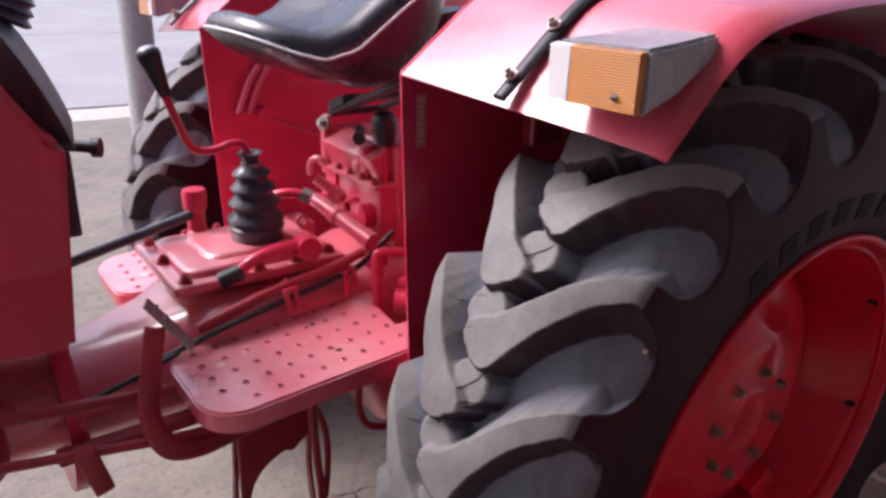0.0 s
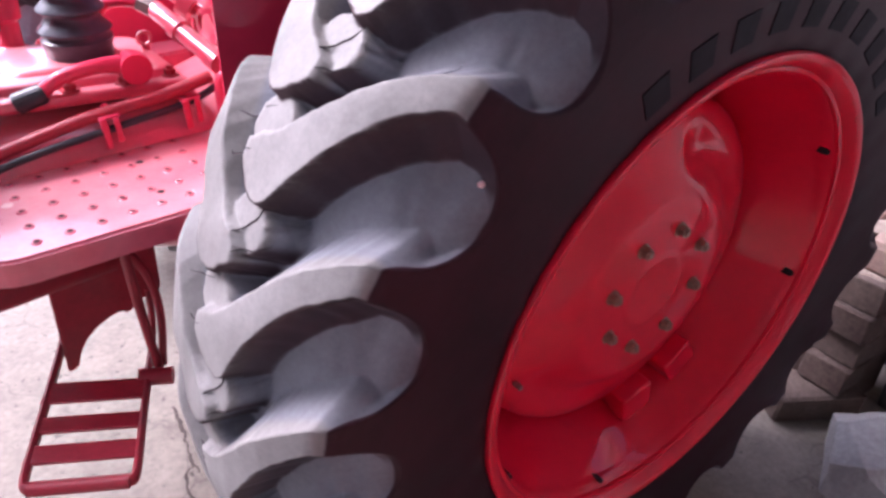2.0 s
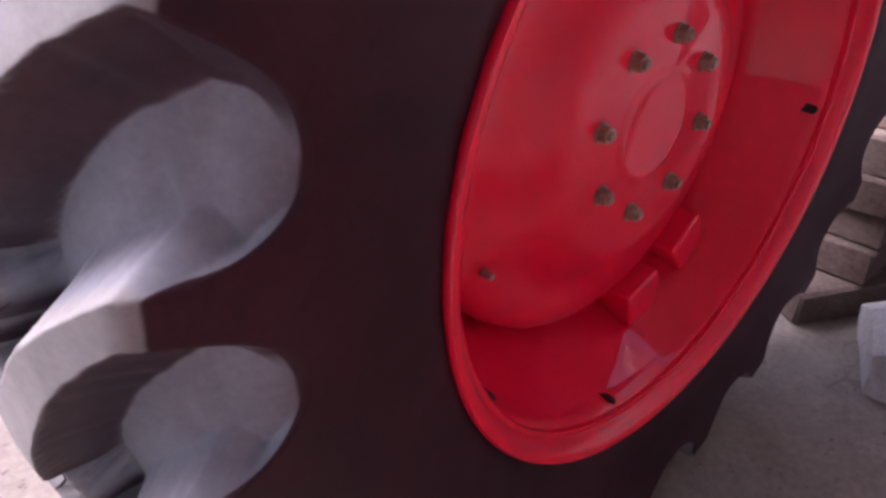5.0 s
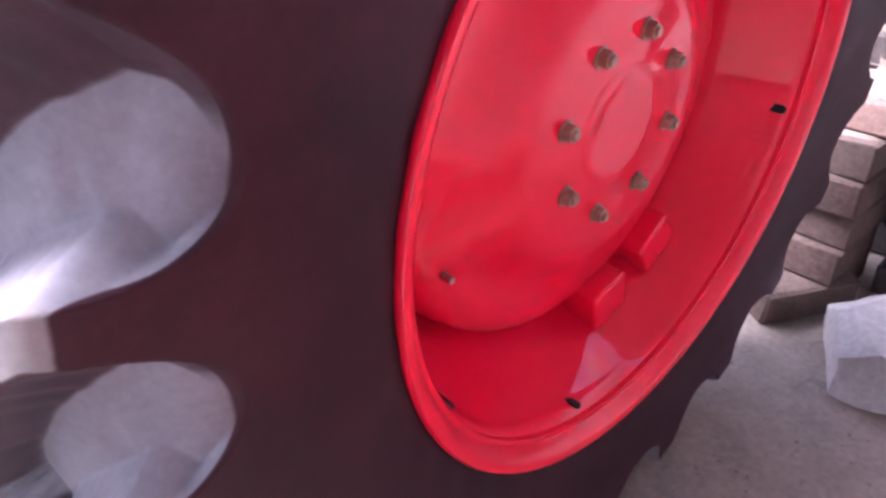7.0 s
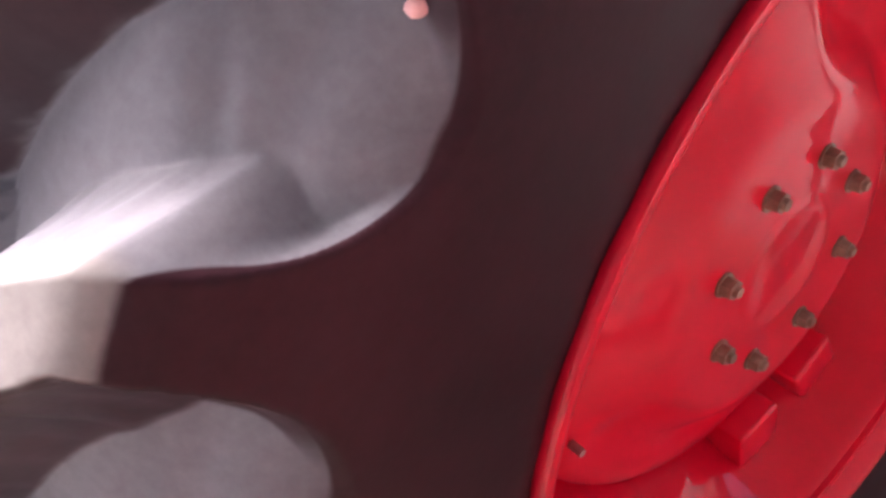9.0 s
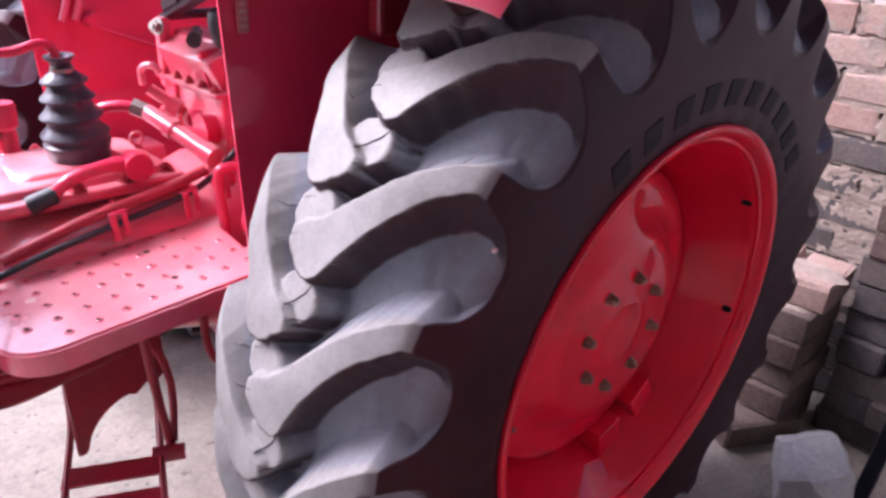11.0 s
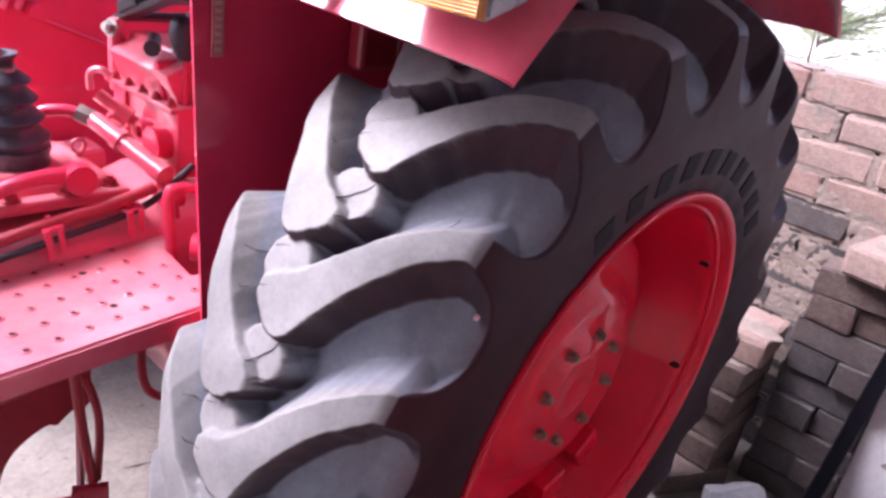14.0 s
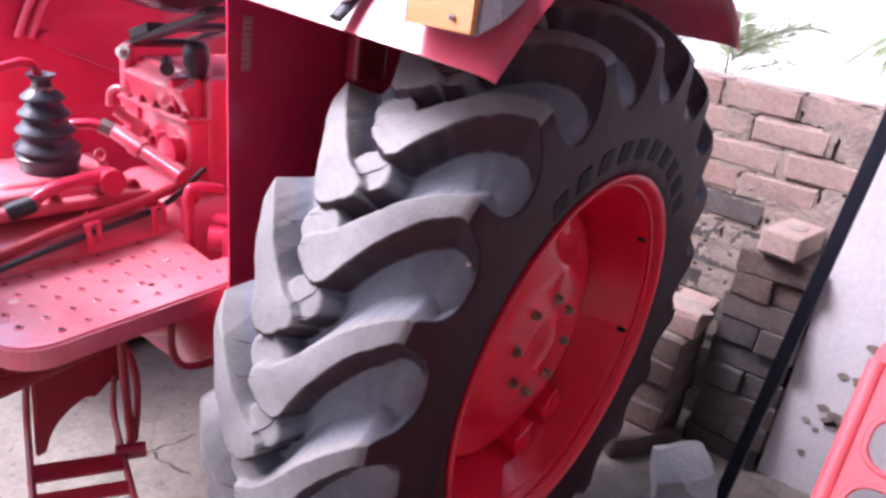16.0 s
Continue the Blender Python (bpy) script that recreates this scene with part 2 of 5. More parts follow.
def tyre_material():
    """Black rubber: the tread carries pale dust, the sidewall is blacker with faint brown stains."""
    m, nt, b = nodes_of("tyre_rubber")
    tc = nt.nodes.new("ShaderNodeTexCoord")
    sep = nt.nodes.new("ShaderNodeSeparateXYZ")
    nt.links.new(tc.outputs["Object"], sep.inputs[0])
    cmb = nt.nodes.new("ShaderNodeCombineXYZ")
    nt.links.new(sep.outputs[0], cmb.inputs[0])
    nt.links.new(sep.outputs[2], cmb.inputs[2])
    ln = nt.nodes.new("ShaderNodeVectorMath")
    ln.operation = 'LENGTH'
    nt.links.new(cmb.outputs[0], ln.inputs[0])
    patch = noise_tex(nt, 9.0, 6.0, 0.7)

    def math_node(op, a, b, c=0.0):
        n = nt.nodes.new("ShaderNodeMath")
        n.operation = op
        for k, v in enumerate((a, b, c)):
            if isinstance(v, float):
                n.inputs[k].default_value = v
            else:
                nt.links.new(v, n.inputs[k])
        return n.outputs[0]

    def smooth_range(v, lo, hi):
        n = nt.nodes.new("ShaderNodeMapRange")
        n.interpolation_type = 'SMOOTHSTEP'
        n.inputs["From Min"].default_value = lo
        n.inputs["From Max"].default_value = hi
        nt.links.new(v, n.inputs["Value"])
        return n.outputs[0]

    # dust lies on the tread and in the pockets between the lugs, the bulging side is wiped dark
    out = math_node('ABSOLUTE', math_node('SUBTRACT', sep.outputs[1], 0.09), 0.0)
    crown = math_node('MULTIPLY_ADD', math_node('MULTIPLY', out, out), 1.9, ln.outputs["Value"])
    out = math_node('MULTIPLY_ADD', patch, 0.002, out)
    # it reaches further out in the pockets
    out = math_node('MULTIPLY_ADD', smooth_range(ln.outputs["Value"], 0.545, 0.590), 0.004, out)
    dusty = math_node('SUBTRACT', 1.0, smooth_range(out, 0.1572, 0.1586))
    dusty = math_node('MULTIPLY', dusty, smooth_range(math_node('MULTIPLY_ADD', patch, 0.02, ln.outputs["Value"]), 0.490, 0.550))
    # the flanks of the lugs hold less of it; shade is painted on trailing ones
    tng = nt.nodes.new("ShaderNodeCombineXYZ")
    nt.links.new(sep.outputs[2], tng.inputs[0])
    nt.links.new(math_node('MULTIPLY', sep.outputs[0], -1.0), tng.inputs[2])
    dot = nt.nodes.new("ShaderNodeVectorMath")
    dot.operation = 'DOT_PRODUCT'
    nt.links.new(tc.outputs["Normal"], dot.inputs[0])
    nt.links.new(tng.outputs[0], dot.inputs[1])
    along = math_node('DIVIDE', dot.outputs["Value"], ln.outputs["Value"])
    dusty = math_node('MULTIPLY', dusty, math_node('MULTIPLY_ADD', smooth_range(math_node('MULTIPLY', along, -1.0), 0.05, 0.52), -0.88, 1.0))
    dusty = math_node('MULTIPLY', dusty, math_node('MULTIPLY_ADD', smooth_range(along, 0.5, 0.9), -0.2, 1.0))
    grain = noise_tex(nt, 170.0, 4.0)
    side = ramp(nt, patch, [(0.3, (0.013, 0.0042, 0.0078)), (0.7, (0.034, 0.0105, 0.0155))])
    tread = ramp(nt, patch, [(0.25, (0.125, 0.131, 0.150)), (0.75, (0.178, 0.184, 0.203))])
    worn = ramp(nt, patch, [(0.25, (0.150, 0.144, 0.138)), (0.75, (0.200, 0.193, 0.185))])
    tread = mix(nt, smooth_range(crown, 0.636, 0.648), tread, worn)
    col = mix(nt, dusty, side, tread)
    dots = ramp(nt, grain, [(0.3, grey(0.88)), (0.7, grey(1.03))])
    # scuffs and rain streaks
    scuff = ramp(nt, noise_tex(nt, 26.0, 5.0, 0.75), [(0.32, grey(0.87)), (0.6, grey(1.04))])
    col = mix(nt, 1.0, col, scuff, 'MULTIPLY')
    nt.links.new(mix(nt, 1.0, col, dots, 'MULTIPLY'), b.inputs["Base Color"])
    nt.links.new(ramp(nt, patch, [(0.3, grey(0.40)), (0.7, grey(0.56))]), b.inputs["Roughness"])
    b.inputs["Specular IOR Level"].default_value = 0.15
    bump(nt, b, grain, 0.18, 0.0006)
    return m


def brick_material(name, tones, dusty):
    m, nt, b = nodes_of(name)
    oi = nt.nodes.new("ShaderNodeObjectInfo")
    tone = ramp(nt, oi.outputs["Random"], [(0.0, tones[0]), (0.35, tones[1]), (0.7, tones[2]), (1.0, tones[3])])
    stain = noise_tex(nt, 14.0, 6.0, 0.7)
    dust = ramp(nt, stain, [(0.42, (0.0, 0.0, 0.0)), (0.72, grey(0.8))])
    grain = noise_tex(nt, 110.0, 4.0)
    col = mix(nt, dust, tone, dusty)
    dots = ramp(nt, grain, [(0.3, grey(0.7)), (0.7, grey(1.05))])
    nt.links.new(mix(nt, 1.0, col, dots, 'MULTIPLY'), b.inputs["Base Color"])
    b.inputs["Roughness"].default_value = 0.92
    bump(nt, b, grain, 0.7, 0.003)
    return m


def glassy(name, colour, rough=0.12, trans=0.6):
    m, nt, b = nodes_of(name)
    b.inputs["Base Color"].default_value = (*colour, 1.0)
    b.inputs["Roughness"].default_value = rough
    b.inputs["Transmission Weight"].default_value = trans
    b.inputs["IOR"].default_value = 1.49
    return m


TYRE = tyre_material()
BRICK = brick_material("fired_brick", ((0.225, 0.130, 0.104), (0.235, 0.158, 0.128), (0.25, 0.176, 0.144), (0.23, 0.140, 0.114)), (0.265, 0.20, 0.165))
# soot, with the shade low on the wall and stack painted in
SOOT_SHADE = brick_material("sooty_shaded_brick", ((0.034, 0.029, 0.029), (0.046, 0.039, 0.037), (0.062, 0.047, 0.041), (0.040, 0.034, 0.032)), (0.078, 0.066, 0.059))
# dusty brick darkened to imitate the shade on the stacks
DUSTY_SHADED_BRICK = brick_material("dusty_shaded_brick", ((0.060, 0.034, 0.028), (0.074, 0.048, 0.040), (0.088, 0.062, 0.050), (0.066, 0.042, 0.035)), (0.125, 0.096, 0.078))
AMBER = glassy("amber_lens", (0.46, 0.165, 0.002), 0.18, 0.1)
CLEAR = glassy("clear_lens", (0.82, 0.80, 0.80), 0.2, 0.35)


# ---- mesh helpers ----
def part(name, bm, material, parent=None, label="", smooth=None, m=None):
    """Links a bmesh as ONE mesh object, under a thing or a part if one is given."""
    if smooth is not None:
        lim = math.cos(radians(smooth))
        for f in bm.faces:
            f.smooth = True
        bm.normal_update()
        for e in bm.edges:
            if len(e.link_faces) == 2 and e.link_faces[0].normal.dot(e.link_faces[1].normal) < lim:
                e.smooth = False
    me = bpy.data.meshes.new(name)
    bm.to_mesh(me)
    bm.free()
    me.materials.append(material)
    return hang(name, me, parent, label, m)


def hang(name, me, parent=None, label="", m=None):
    ob = new(name, me)
    if parent is not None:
        ob.parent = parent
    if m is not None:
        ob.matrix_basis = m
    if label:
        tagged(ob, label)
    return ob


def thing(name, label, category, group="", m=None):
    ob = new(name)
    ob.empty_display_size = 0.1
    if m is not None:
        ob.matrix_basis = m
    return tagged(ob, label, category, group)


def box(bm, c, size, rot=(0, 0, 0), bev=0.0, seg=2):
    """A box with rounded edges round the place c."""
    r = bmesh.ops.create_cube(bm, size=1.0, matrix=pose(*c, *rot) @ Matrix.Diagonal((*size, 1.0)))
    if bev > 0:
        es = list({e for v in r["verts"] for e in v.link_edges})
        bmesh.ops.bevel(bm, geom=es, offset=bev, segments=seg, profile=0.5, affect='EDGES', clamp_overlap=True)
    return bm


def rod(bm, a, b, r1, r2=None, n=16):
    """A round bar from a to b."""
    a, b = Vector(a), Vector(b)
    d = b - a
    m = Matrix.Translation((a + b) / 2) @ d.to_track_quat("Z", "Y").to_matrix().to_4x4()
    bmesh.ops.create_cone(bm, cap_ends=True, segments=n, radius1=r1, radius2=r1 if r2 is None else r2, depth=d.length, matrix=m)
    return bm


def smooth_path(pts, per=8):
    """A Catmull-Rom line through the points."""
    p = [Vector(q) for q in pts]
    p = [p[0] * 2 - p[1]] + p + [p[-1] * 2 - p[-2]]
    out = []
    for i in range(1, len(p) - 2):
        for k in range(per):
            t = k / per
            a, b, c, d = p[i - 1], p[i], p[i + 1], p[i + 2]
            out.append(0.5 * (2 * b + (c - a) * t + (2 * a - 5 * b + 4 * c - d) * t * t + (3 * b - a - 3 * c + d) * t ** 3))
    out.append(p[-2])
    return out


def tube(bm, pts, r, n=12, per=8, flat=1.0, up=None):
    """A tube along a smooth line; r may be a list; flat squeezes it to a strap."""
    line = smooth_path(pts, per)
    rings = []
    nrm = None
    for i, p in enumerate(line):
        d = (line[min(i + 1, len(line) - 1)] - line[max(i - 1, 0)]).normalized()
        if up is not None:
            nrm = (Vector(up) - d * Vector(up).dot(d)).normalized()
        elif nrm is None:
            nrm = d.orthogonal().normalized()
        else:
            nrm = (nrm - d * nrm.dot(d)).normalized()
        bi = d.cross(nrm)
        if isinstance(r, (int, float)):
            rr = r
        else:
            f = i / (len(line) - 1) * (len(r) - 1)
            j = min(int(f), len(r) - 2)
            rr = r[j] + (r[j + 1] - r[j]) * (f - j)
        rings.append([bm.verts.new(p + (nrm * math.cos(2 * math.pi * k / n) * flat + bi * math.sin(2 * math.pi * k / n)) * rr) for k in range(n)])
    for a, b in zip(rings, rings[1:]):
        for k in range(n):
            bm.faces.new((a[k], a[(k + 1) % n], b[(k + 1) % n], b[k]))
    bm.faces.new(rings[0][::-1])
    bm.faces.new(rings[-1])
    bmesh.ops.recalc_face_normals(bm, faces=bm.faces[:])
    return bm


def lathe(bm, prof, axis="Z", c=(0, 0, 0), n=48, closed=False):
    """Turns a profile of (radius, height) round an axis through c."""
    rings = []
    for r, h in prof:
        ring = []
        for k in range(n):
            a = 2 * math.pi * k / n
            u, v = max(r, 1e-5) * math.cos(a), max(r, 1e-5) * math.sin(a)
            q = {"Z": (u, v, h), "Y": (u, h, v), "X": (h, u, v)}[axis]
            ring.append(bm.verts.new(Vector(q) + Vector(c)))
        rings.append(ring)
    pairs = list(zip(rings, rings[1:])) + ([(rings[-1], rings[0])] if closed else [])
    for a, b in pairs:
        for k in range(n):
            bm.faces.new((a[k], a[(k + 1) % n], b[(k + 1) % n], b[k]))
    bmesh.ops.recalc_face_normals(bm, faces=bm.faces[:])
    return bm


def plate(bm, outline, thick, m=None, bev=0.0):
    """A plate with that outline in its own xy, its top at z = 0."""
    vs = [bm.verts.new((x, y, 0)) for x, y in outline]
    f = bm.faces.new(vs)
    r = bmesh.ops.extrude_face_region(bm, geom=[f])
    nv = [e for e in r["geom"] if isinstance(e, bmesh.types.BMVert)]
    bmesh.ops.translate(bm, verts=nv, vec=(0, 0, -thick))
    bmesh.ops.recalc_face_normals(bm, faces=bm.faces[:])
    if bev > 0:
        bmesh.ops.bevel(bm, geom=bm.edges[:], offset=bev, segments=2, affect='EDGES', clamp_overlap=True)
    if m is not None:
        bmesh.ops.transform(bm, matrix=m, verts=bm.verts[:])
    return bm


def round_outline(x0, y0, x1, y1, radii, n=6):
    """A rectangle with rounded corners: radii for (x0,y0), (x1,y0), (x1,y1), (x0,y1)."""
    out = []
    for (cx, cy, a0), r in zip(((x0, y0, 180), (x1, y0, 270), (x1, y1, 0), (x0, y1, 90)), radii):
        sx, sy = (1 if cx == x0 else -1), (1 if cy == y0 else -1)
        if r <= 0:
            out.append((cx, cy))
            continue
        for k in range(n + 1):
            a = radians(a0 + 90 * k / n)
            out.append((cx + sx * r + r * math.cos(a), cy + sy * r + r * math.sin(a)))
    return out


def grid_mesh(bm, rows, close_u=False):
    """A sheet over rows of points."""
    vs = [[bm.verts.new(p) for p in row] for row in rows]
    for a, b in zip(vs, vs[1:]):
        for k in range(len(a) - 1 + (1 if close_u else 0)):
            bm.faces.new((a[k], a[(k + 1) % len(a)], b[(k + 1) % len(b)], b[k]))
    bmesh.ops.recalc_face_normals(bm, faces=bm.faces[:])
    return bm


def thicken(bm, t):
    bmesh.ops.solidify(bm, geom=bm.faces[:], thickness=t)
    return bm


def bolt(bm, p, d, r=0.009, h=0.008):
    """A hexagon head with a round washer at p, looking along d."""
    p, d = Vector(p), Vector(d).normalized()
    rod(bm, p, p + d * 0.0025, r * 1.45, n=16)
    rod(bm, p + d * 0.0025, p + d * (h + 0.0025), r, n=6)
    rod(bm, p + d * (h + 0.0025), p + d * (h + 0.007), r * 0.55, n=10)
    return bm


# ---- the setting ----
def flat_sheet(name, x0, y0, x1, y1, z, thick, material, label, kind_name, parent=None):
    bm = bmesh.new()
    box(bm, ((x0 + x1) / 2, (y0 + y1) / 2, z - thick / 2), (x1 - x0, y1 - y0, thick))
    return tagged(part(name, bm, material, parent), label, kind_name, kind="structure")


flat_sheet("ground", -400, -400, 400, 400, -0.03, 0.5, GROUND, "pale dusty earth stretching away in hard sunlight", "ground")


def cracked_floor():
    """A concrete slab, slightly uneven."""
    bm = bmesh.new()
    nx, ny, x0, x1, y0, y1 = 110, 140, -3.6, 1.28, -2.4, 6.9
    rows = []
    for i in range(nx + 1):
        row = []
        for j in range(ny + 1):
            x, y = x0 + (x1 - x0) * i / nx, y0 + (y1 - y0) * j / ny
            z = 0.004 * noise.noise((x * 1.3, y * 1.3, 0)) + 0.0025 * noise.noise((x * 6, y * 6, 3))
            row.append((x, y, min(z, 0.004) - 0.003))
        rows.append(row)
    grid_mesh(bm, rows)
    for f in bm.faces:
        if f.normal.z < 0:
            f.normal_flip()
    r = bmesh.ops.extrude_edge_only(bm, edges=[e for e in bm.edges if e.is_boundary])
    for v in r["geom"]:
        if isinstance(v, bmesh.types.BMVert):
            v.co.z = -0.06
    return tagged(part("floor", bm, CONCRETE, smooth=40), "pale worn concrete floor with fine cracks and dust", "floor", kind="structure")


floor = cracked_floor()
# open cracks with crumbled edges
for k, pts in enumerate((((-0.345, 0.950), (-0.30, 0.931), (-0.26, 0.932), (-0.226, 0.917), (-0.16, 0.920)), ((-0.287, 0.925), (-0.290, 0.874), (-0.270, 0.79)),
                         ((-0.512, 0.870), (-0.519, 0.771), (-0.530, 0.698), (-0.532, 0.643)), ((-0.532, 0.665), (-0.556, 0.655), (-0.568, 0.579), (-0.560, 0.52)))):
    bm = bmesh.new()
    line = []
    for p in smooth_path([(x, y, 0.0) for x, y in pts], 7):
        line.append((p.x + 0.008 * noise.noise((p.x * 50, p.y * 50, k)), p.y + 0.008 * noise.noise((p.x * 50, p.y * 50, k + 9)), 0.004 * noise.noise((p.x * 1.3, p.y * 1.3, 0)) + 0.0025 * noise.noise((p.x * 6, p.y * 6, 3)) - 0.003))
    tube(bm, line, [0.0022 + 0.0045 * max(0.0, noise.noise((p[0] * 30, p[1] * 30, 4.0)) + 0.25) for p in line], n=6, per=1, flat=0.45, up=(0, 0, 1))
    part("crack", bm, CRACK, floor, smooth=60)
flat_sheet("road", -300, 7.7, 300, 40.0, -0.012, 0.1, ROAD, "grey worn asphalt road in bright daylight", "road")
flat_sheet("pavement", -300, 40.0, 300, 44.0, 0.10, 0.2, CONCRETE, "pale concrete pavement across the road", "pavement")
flat_sheet("wall_far", -60, 44.0, 60, 44.3, 3.0, 3.1, PLASTER, "whitewashed boundary wall far across the road", "wall")
bm = bmesh.new()
tube(bm, [(-12 + 4 * k, 16.9 + 0.18 * math.sin(k * 1.9), -0.010) for k in range(9)], 0.035, n=4, per=4, flat=0.1, up=(0, 0, 1))
part("road_seam", bm, HOLE, bpy.data.objects["road"], "dark tar seam")
flat_sheet("wall_beyond", 9.0, -14.0, 9.3, 14.0, 3.2, 3.3, PLASTER, "whitewashed wall across the yard in sunlight", "wall")
# two walls added out of view; their pale wash bounces light to the wheel
flat_sheet("unseen_wall_side", -3.6, -2.1, 1.4, -1.9, 2.62, 2.7, WASHED, "plain unseen whitewashed wall added to close the near side and bounce light", "wall")
flat_sheet("unseen_wall_front", -3.8, -2.1, -3.6, -0.5, 2.62, 2.7, WASHED, "plain unseen whitewashed wall added to close the near side and bounce light", "wall")
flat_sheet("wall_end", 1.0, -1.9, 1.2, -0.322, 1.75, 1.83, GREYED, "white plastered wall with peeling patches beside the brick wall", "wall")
# roof added out of view, its edge placed to shade the near side
flat_sheet("ceiling", -3.8, -2.1, 1.25, 0.35, 2.72, 0.1, ROOF, "unseen grey sheet roof added to shade the near side", "ceiling")


def peeling(n=15):
    """Flaked patches on the white wall."""
    rnd = random.Random(7)
    for i in range(n):
        bm = bmesh.new()
        k = rnd.randint(6, 9)
        low = rnd.random() < 0.75
        y = -0.40 - rnd.random() * (0.12 if low else 0.8)
        z = 0.08 + rnd.random() * (0.35 if low else 1.1)
        s = rnd.uniform(0.006, 0.02)
        plate(bm, [(s * rnd.uniform(0.5, 1.2) * math.cos(2 * math.pi * q / k), 1.5 * s * rnd.uniform(0.5, 1.2) * math.sin(2 * math.pi * q / k)) for q in range(k)], 0.003, pose(0.9965, y, z, 0, -90, 0))
        part("plaster_flake", bm, MORTAR if rnd.random() < 0.6 else CONCRETE, bpy.data.objects["wall_end"])


def post(name, x, y, w, d, h, material, label, lean=0.0):
    bm = bmesh.new()
    box(bm, (0, 0, h / 2), (d, w, h), bev=0.004)
    return tagged(part(name, bm, material, m=pose(x, y, 0, lean)), label, "post", kind="structure")


post("gate_post", 0.72, -0.286, 0.034, 0.034, 2.62, POST_PAINT, "black painted square steel post leaning beside the brick wall", 4.0)
bm = bmesh.new()
lathe(bm, [(0.0, 0.0), (0.075, 0.0), (0.07, 0.02), (0.062, 0.04), (0.062, 3.4), (0.0, 3.4)], n=28)
tagged(part("shed_post", bm, POST_GREY, smooth=40, m=pose(-0.315, 2.56, 0)), "round grey concrete post standing in the yard", "post", kind="structure")

# ---- the tractor ----
MID = 1.56          # twice the middle line's y
AXLE = Vector((0.0, 0.0, 0.64))
CAMBER = 2.29
tractor = thing("tractor", "red farm tractor with grey dusty lugged rear tyres, parked on concrete", "tractor")

LUGS = 22
PITCH = 360.0 / LUGS
TREAD_MID = 0.09
# tread and side of the tyre: place across, half width, radius; over the lugs and in the pockets between them
OUTER = ((0.0, 0.0, 0.661), (0.05, 0.05, 0.658), (0.08, 0.08, 0.651), (0.10, 0.10, 0.643), (0.12, 0.119, 0.632), (0.135, 0.133, 0.623), (0.147, 0.144, 0.615), (0.152, 0.1485, 0.610), (0.157, 0.1515, 0.6045), (0.165, 0.154, 0.597), (0.18, 0.1565, 0.583), (0.20, 0.158, 0.565), (0.23, 0.1595, 0.537), (0.263, 0.160, 0.508), (0.29, 0.1595, 0.485), (0.32, 0.158, 0.460), (0.35, 0.1555, 0.432), (0.38, 0.1525, 0.405), (0.40, 0.149, 0.388), (0.415, 0.142, 0.372))
INNER = ((0.0, 0.0, 0.608), (0.06, 0.06, 0.604), (0.09, 0.088, 0.595), (0.11, 0.105, 0.585), (0.125, 0.116, 0.576), (0.137, 0.1235, 0.567), (0.145, 0.128, 0.559), (0.155, 0.1325, 0.553), (0.17, 0.138, 0.548), (0.19, 0.1425, 0.543), (0.21, 0.146, 0.538), (0.23, 0.150, 0.531), (0.247, 0.1545, 0.522), (0.258, 0.1582, 0.514), (0.263, 0.160, 0.508), (0.29, 0.1595, 0.485), (0.32, 0.158, 0.460), (0.35, 0.1555, 0.432), (0.38, 0.1525, 0.405), (0.40, 0.149, 0.388), (0.415, 0.142, 0.372))
# a lug's top from nose to shoulder: place across, leading and trailing edge in degrees, and how far each flank runs out
LUG_AT = (-0.030, -0.020, -0.010, 0.0, 0.012, 0.030, 0.042, 0.064, 0.093, 0.115, 0.135, 0.150)
LUG_UP = (151.5, 150.7, 150.1, 149.7, 149.2, 147.9, 146.9, 144.7, 141.6, 139.8, 138.4, 137.5)
LUG_LOW = (151.5, 152.5, 153.4, 154.1, 154.7, 155.0, 154.4, 150.4, 146.1, 143.5, 141.8, 140.7)
RUN_UP = (0.8, 0.9, 1.0, 1.1, 1.3, 2.0, 3.2, 4.6, 4.6, 4.2, 3.9, 3.7)
RUN_LOW = (1.0, 1.0, 1.0, 1.0, 1.0, 1.1, 1.2, 1.3, 1.8, 2.3, 2.6, 2.7)


def step01(x):
    x = np.clip(x, 0.0, 1.0)
    return x * x * (3 - 2 * x)


def lug_slant(a):
    """How far the middle line of a lug lies from its nose, in degrees."""
    a = np.clip(a, 0.012, 0.150)
    return (np.interp(a, LUG_AT, LUG_UP) + np.interp(a, LUG_AT, LUG_LOW)) / 2 - 152.0


